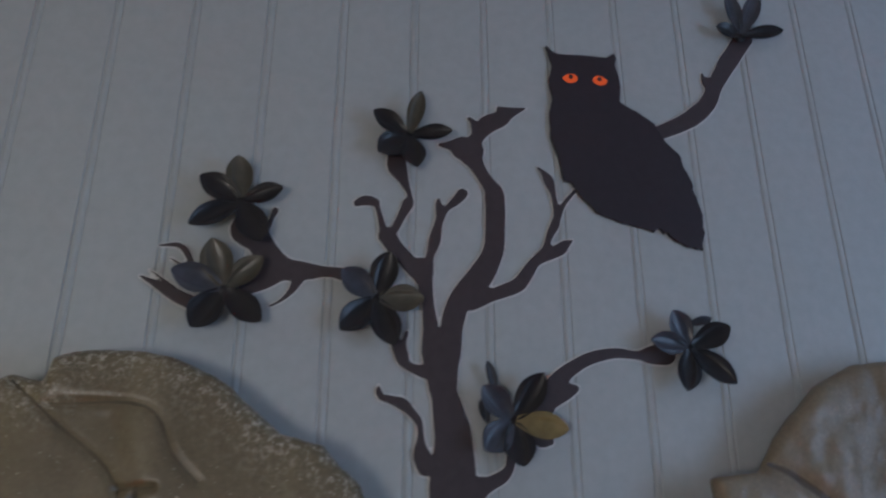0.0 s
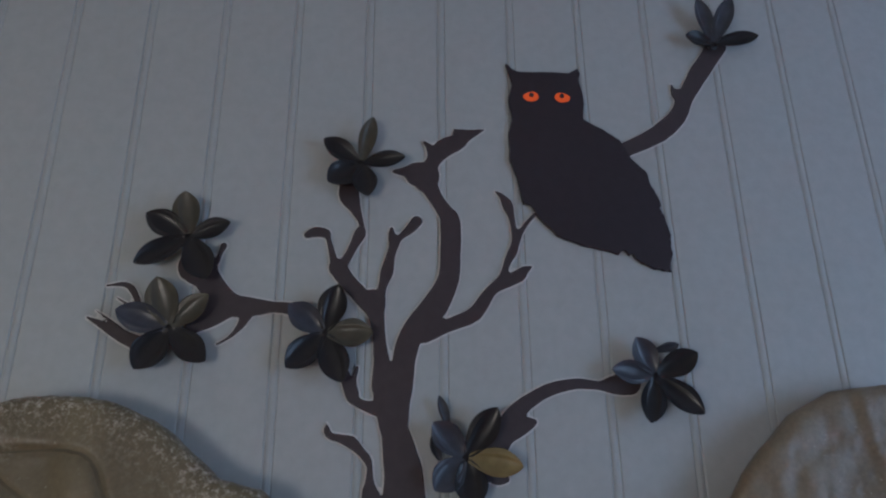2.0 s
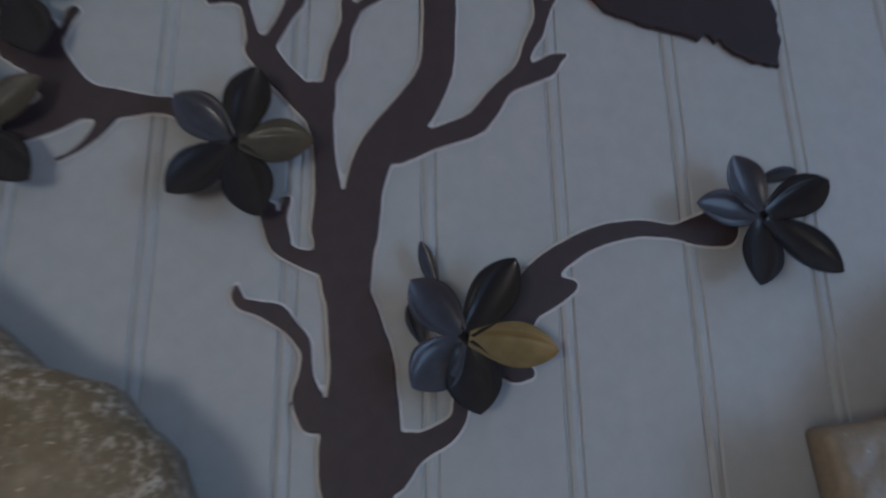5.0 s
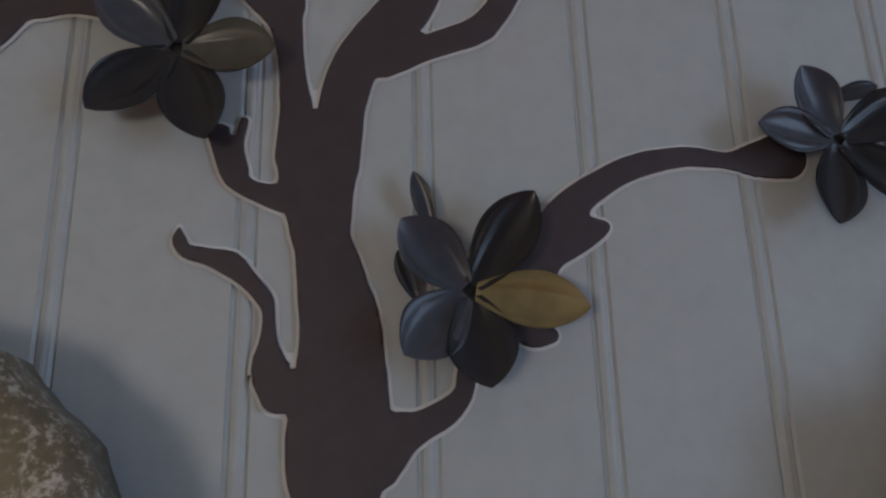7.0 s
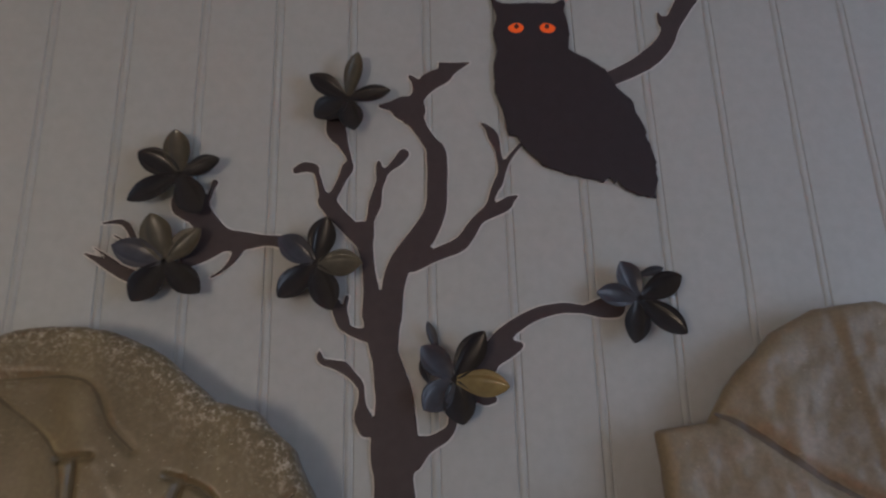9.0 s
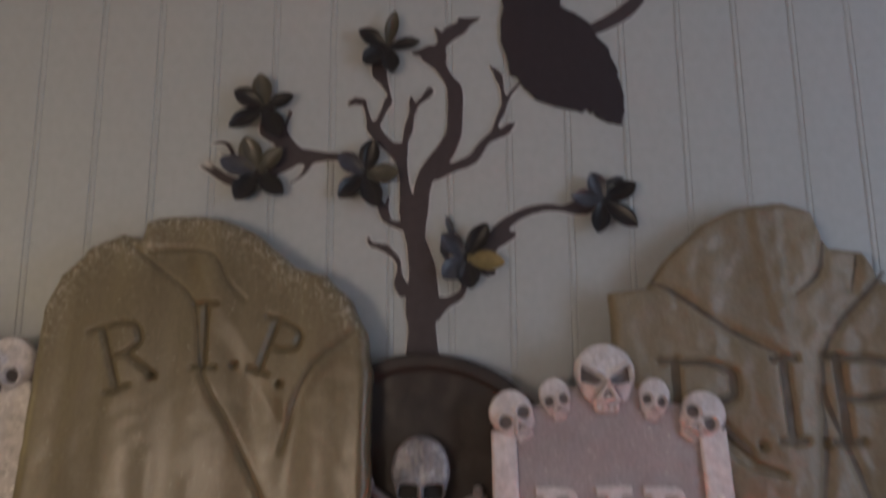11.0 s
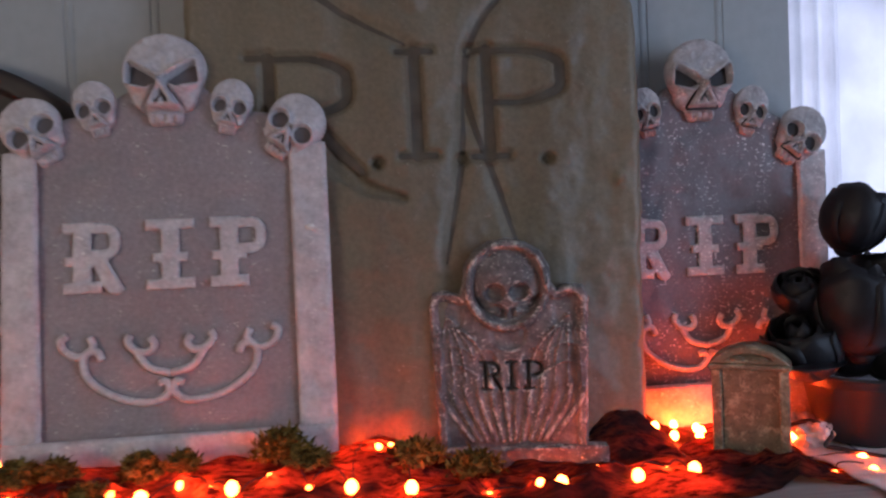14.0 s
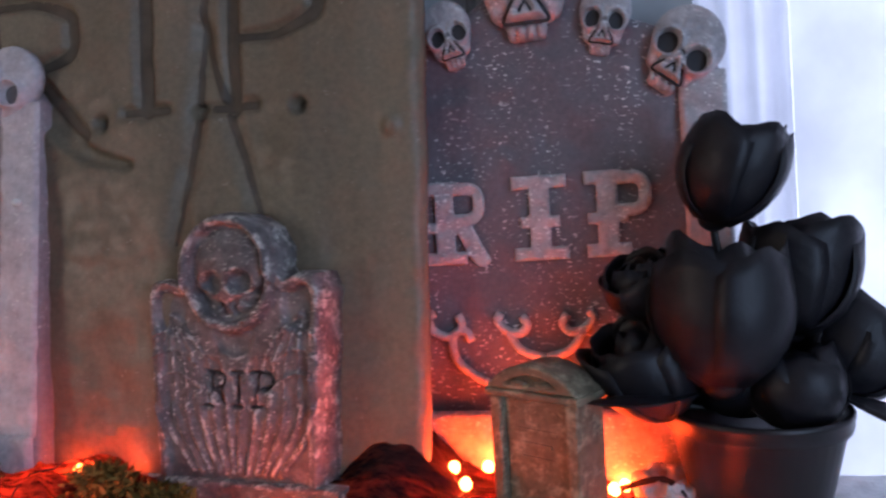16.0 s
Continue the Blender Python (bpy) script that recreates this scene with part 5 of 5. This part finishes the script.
rp = thing("potted_roses", "bunch of black artificial roses in a black plastic pot", "artificial flowers", at=(1.160, 0.925, TABLE + 0.006))
prof = [(0.0, 0.0), (0.048, 0.0), (0.051, 0.003), (0.0665, 0.070), (0.0700, 0.0715), (0.0712, 0.075), (0.0712, 0.082), (0.0722, 0.083), (0.0722, 0.086), (0.0700, 0.0875), (0.067, 0.086), (0.064, 0.070), (0.0, 0.068)]
v, f = [], []
for r, z in prof:
    for k in range(40):
        a = 2 * math.pi * k / 40
        v.append((r * math.cos(a), r * math.sin(a), z))
for j in range(len(prof) - 1):
    for k in range(40):
        f.append((j * 40 + k, j * 40 + (k + 1) % 40, (j + 1) * 40 + (k + 1) % 40, (j + 1) * 40 + k))
part("pot", mesh_from("pot", v, f, POT_BLACK), POT_BLACK, rp)
ROSES = [(-0.028, -0.014, 0.238, 0.038, 0.082, 8, 20), (-0.030, -0.046, 0.114, 0.049, 0.112, -8, 2), (-0.074, 0.000, 0.166, 0.030, 0.052, -5, -30), (0.026, -0.006, 0.146, 0.042, 0.092, -4, 12), (0.060, 0.000, 0.092, 0.042, 0.082, -6, 26), (0.010, 0.048, 0.120, 0.044, 0.080, 16, 0), (-0.066, -0.012, 0.086, 0.042, 0.082, -12, -26), (0.030, -0.040, 0.078, 0.036, 0.060, -22, 14), (-0.010, 0.010, 0.078, 0.046, 0.060, 0, 0)]
prs = random.Random(21)
for x, y, z, r, hh, rx, ry in ROSES:
    v, f = [], []
    ball(v, f, (0, 0, 0.004), (0.34 * r, 0.34 * r, 0.14 * hh))
    ro = part("rose", mesh_from("rose", v, f, ROSE_BLACK), ROSE_BLACK, rp)
    ro.matrix_local = pose(x, y, z, rx, ry, prs.uniform(0, 60))
    rings = [(3, 2.1, 0.46, 0.96, 0.44, -0.006), (4, 1.62, 0.70, 1.0, 0.74, -0.003), (5, 1.27, 0.84, 0.97, 1.0, 0.0)]
    for count, stepa, pw, ph, pr, curl in rings:
        for k in range(count):
            v, f = [], []
            petal(v, f, (0, 0, 0), stepa * k + prs.uniform(-0.25, 0.25), r * pw * prs.uniform(0.9, 1.1), hh * ph * prs.uniform(0.88, 1.05), curl + prs.uniform(-0.006, 0.006), r * pr * prs.uniform(0.94, 1.04))
            part("petal", solid(mesh_from("petal", v, f, ROSE_BLACK), "petal", ROSE_BLACK, 0.0009), ROSE_BLACK, ro)
    v, f = [], []
    tube(v, f, [(0.25 * x, 0.25 * y, 0.088), (0.6 * x, 0.6 * y, 0.5 * (z + 0.088)), (x, y, z + 0.006)], 0.0032, 7)
    part("rose_stem", mesh_from("rose_stem", v, f, WIRE), WIRE, rp)
for x, y, z, ln, turn in ((-0.05, -0.04, 0.112, 0.085, (8, -4, 195)), (0.06, -0.03, 0.105, 0.06, (0, 10, -20))):
    lf = part("rose_leaf", leaf_mesh("rose_leaf", ln, 0.045, 0.006, ROSE_BLACK), ROSE_BLACK, rp)
    lf.matrix_local = pose(x, y, z, *turn) @ pose(0, 0, 0, 90, 0, 0)

# ---- white spotted candle figure ----
gh = thing("spotted_lantern", "small white tapered lantern with black spots, lit orange inside", "lantern", at=(-0.672, 0.90, TABLE + 0.012))
prof = [(0.0, 0.0), (0.043, 0.0), (0.046, 0.006), (0.044, 0.06), (0.040, 0.12), (0.032, 0.156), (0.018, 0.172), (0.0, 0.176)]
v, f = [], []
for r, z in prof:
    for k in range(28):
        a = 2 * math.pi * k / 28
        v.append((r * math.cos(a), r * math.sin(a), z))
for j in range(len(prof) - 1):
    for k in range(28):
        f.append((j * 28 + k, j * 28 + (k + 1) % 28, (j + 1) * 28 + (k + 1) % 28, (j + 1) * 28 + k))
part("body", mesh_from("body", v, f, LANTERN), LANTERN, gh)
v, f = [], []
ball(v, f, (0, 0, 0.022), (0.010, 0.010, 0.012), 10, 8)
part("inner_light", mesh_from("inner_light", v, f, BULB_DIM), BULB_DIM, gh, "orange light inside")
for a, z in ((-60, 0.118), (-35, 0.122), (-48, 0.100), (-85, 0.105), (-110, 0.12), (-30, 0.085)):
    v, f = [], []
    r = 0.0415
    ball(v, f, (r * math.cos(radians(a)), r * math.sin(radians(a)), z), (0.004, 0.004, 0.005), 8, 6)
    part("spot", mesh_from("spot", v, f, HOLLOW), HOLLOW, gh)

# ---- string of orange lights ----
BULBS = [(-0.66, 0.86)]
BULBS.extend([(-0.62, 0.845), (-0.52, 0.83), (-0.44, 0.833), (-0.39, 0.821), (-0.335, 0.831), (-0.3, 0.819)])
BULBS.extend([(-0.255, 0.826), (-0.21, 0.895), (-0.225, 0.885), (-0.09, 0.824), (0.02, 0.826), (0.088, 0.905), (0.062, 0.93), (0.09, 0.955), (0.12, 0.845), (0.16, 0.838), (0.20, 0.826), (0.235, 0.846), (0.265, 0.838), (0.30, 0.822), (0.335, 0.843), (0.365, 0.838), (0.393, 0.820), (0.43, 0.842), (0.47, 0.838), (0.516, 0.830), (0.528, 0.906), (0.545, 0.898), (0.56, 0.905), (0.577, 0.912), (0.58, 0.822), (0.665, 0.836), (0.72, 0.824), (0.745, 0.830), (0.79, 0.838), (0.83, 0.826), (0.865, 0.835), (0.895, 0.828)])
BULBS.extend([(0.915, 0.93), (0.9, 0.955), (0.93, 0.968), (0.955, 0.955), (0.965, 0.962), (0.985, 0.945), (1.005, 0.97), (1.02, 0.955), (1.03, 0.93), (1.045, 0.945), (1.055, 0.972), (1.085, 0.965), (1.105, 0.945), (1.075, 0.935), (1.125, 0.985), (1.115, 0.86), (0.95, 0.935), (1.06, 0.83), (1.1, 0.82)])
FRONT = {-0.255, -0.09, 0.02, 0.20, 0.30, 0.393, 0.516, 0.58, 0.745, 0.83, 0.895}
string = thing("string_lights", "string of tiny glowing orange-red bulbs on dark wire", "string lights")
v, f = [], []
def surface(x, y):
    return cloth_height(x, y) + (0.006 if x > 1.06 else 0.0)


run = []
for (xa, ya), (xb, yb) in zip(BULBS, BULBS[1:]):
    for q in range(6):
        a, bow = q / 6, 0.012 * math.sin(math.pi * q / 6) * (1 if xa < xb else -1)
        x, y = xa + (xb - xa) * a, ya + (yb - ya) * a + bow
        run.append((x, y, surface(x, y) + 0.001))
tube(v, f, run, 0.0009, 5, 1.0, 1)
part("wire", mesh_from("wire", v, f, WIRE), WIRE, string)
v, f = [], []
ball(v, f, (0, 0, 0), (0.0052, 0.0052, 0.0062), 10, 8)
BULB_MESH, BULB_DIM_MESH, BULB_MID_MESH = mesh_from("bulb", v, f, BULB), mesh_from("bulb", v, f, BULB_DIM), mesh_from("bulb", v, f, BULB_MID)
for i, (x, y) in enumerate(BULBS):
    ob = new("bulb", BULB_MESH)
    ob.parent, ob.location = string, (x, y, surface(x, y) + (0.004 if x in FRONT or y > 0.86 else -0.005))
    if 0.5 < x < 0.6 and y > 0.86:
        ob.data, ob.location.z = BULB_MID_MESH, surface(x, y) - 0.004
    if x in FRONT:
        ob.data, ob.scale = BULB_MID_MESH, (1.35, 1.35, 1.35)
    elif y < 0.86:
        ob.data = BULB_DIM_MESH if i % 3 else BULB_MID_MESH

# ---- moss, cotton, cable ----


def clump(name, label, category, spots, material, count, size, seed):
    rnd = random.Random(seed)
    for (x, y, z, rx, rz) in spots:
        v, f = [], []
        for k in range(count):
            a, t, ph = rnd.uniform(0, 2 * math.pi), rnd.random() ** 0.6, rnd.uniform(0, 1.4)
            c = Vector((rx * t * math.cos(a) * math.cos(ph), 0.5 * rx * t * math.sin(a) * math.cos(ph), rz * t * math.sin(ph)))
            d = Vector((rnd.uniform(-1, 1), rnd.uniform(-1, 1), rnd.uniform(-0.2, 1.2))).normalized() * size * rnd.uniform(0.6, 1.6)
            s = d.cross(Vector((rnd.uniform(-1, 1), rnd.uniform(-1, 1), rnd.uniform(-1, 1)))).normalized() * size * 0.22
            n = s.cross(d).normalized() * size * 0.06
            b = len(v)
            v += [tuple(c - s), tuple(c + s), tuple(c + d * 0.6 + s * 0.8 + n), tuple(c + d), tuple(c + d * 0.55 - s * 0.9 + n)]
            f += [(b, b + 1, b + 2, b + 4), (b + 4, b + 2, b + 3)]
        ob = part(name, mesh_from(name, v, f, material, False), material, None)
        ob.location = (x, y, z)
        tagged(ob, label, category, "moss clumps", "stuff")


MO = [(0.16, 0.862, 0.030, 0.030), (0.205, 0.855, 0.024, 0.022), (0.29, 0.862, 0.030, 0.035), (0.335, 0.858, 0.020, 0.02), (0.44, 0.866, 0.042, 0.042), (0.585, 0.875, 0.045, 0.036), (0.655, 0.868, 0.040, 0.030), (-0.585, 0.86, 0.05, 0.03), (-0.52, 0.84, 0.03, 0.02), (0.070, 0.82, 0.030, 0.02), (-0.105, 0.868, 0.030, 0.032), (0.47, 0.85, 0.03, 0.02), (0.24, 0.84, 0.03, 0.016)]
clump("moss", "dry olive-yellow moss clump at a tombstone's foot", "moss", [(x, y, cloth_height(x, y) - 0.003, 0.9 * r, 0.85 * h) for x, y, r, h in MO], MOSS, 800, 0.0085, 5)
v, f = [], []
k = 40
for side in (0, 1):
    for i in range(k + 1):
        for j in range(k + 1):
            x, y = 1.065 + 0.34 * i / k + 0.012 * noise.noise((0.2 * j, 3, 0)) * (1 - i / k), 0.60 + 0.41 * j / k
            v.append((x, y, TABLE + 0.0035 + 0.004 * abs(noise.fractal((x * 18, y * 18, 2), 1, 2, 3)) - 0.0025 * side))
for side in (0, 1):
    for i in range(k):
        for j in range(k):
            a = side * (k + 1) ** 2 + i * (k + 1) + j
            f.append((a, a + k + 1, a + k + 2, a + 1))
tagged(part("white_runner", mesh_from("white_runner", v, f, COTTON), COTTON, None), "white cloth runner lying on the sideboard's end", "cloth")
v, f = [], []
rnd = random.Random(8)
for k in range(16):
    b = len(v)
    c = (1.108 + rnd.uniform(-0.035, 0.02), 0.93 + rnd.uniform(-0.03, 0.04), TABLE + 0.014 + rnd.uniform(-0.004, 0.012))
    ball(v, f, c, (rnd.uniform(.010, .017), rnd.uniform(.010, .016), rnd.uniform(.008, .013)), 22, 16)
    for q in range(b, len(v)):
        p = Vector(v[q])
        d = (p - Vector(c)).normalized()
        v[q] = tuple(p + d * 0.007 * noise.fractal(p * 130, 0.8, 2.0, 4))
tagged(part("cotton_tuft", mesh_from("cotton_tuft", v, f, COTTON), COTTON, None), "white cotton tuft beside the flower pot", "cotton")
v, f = [], []
tube(v, f, [(1.05, 0.93, TABLE + .02), (1.085, 0.915, TABLE + 0.034), (1.10, 0.895, TABLE + .022), (1.085, 0.885, TABLE + .012), (1.10, 0.88, TABLE + .008), (1.16, 0.84, TABLE + .004), (1.30, 0.83, TABLE + .004)], 0.0028, 7)
tagged(part("cable", mesh_from("cable", v, f, WIRE), WIRE, None), "thin black cable looping over the sideboard", "cable")
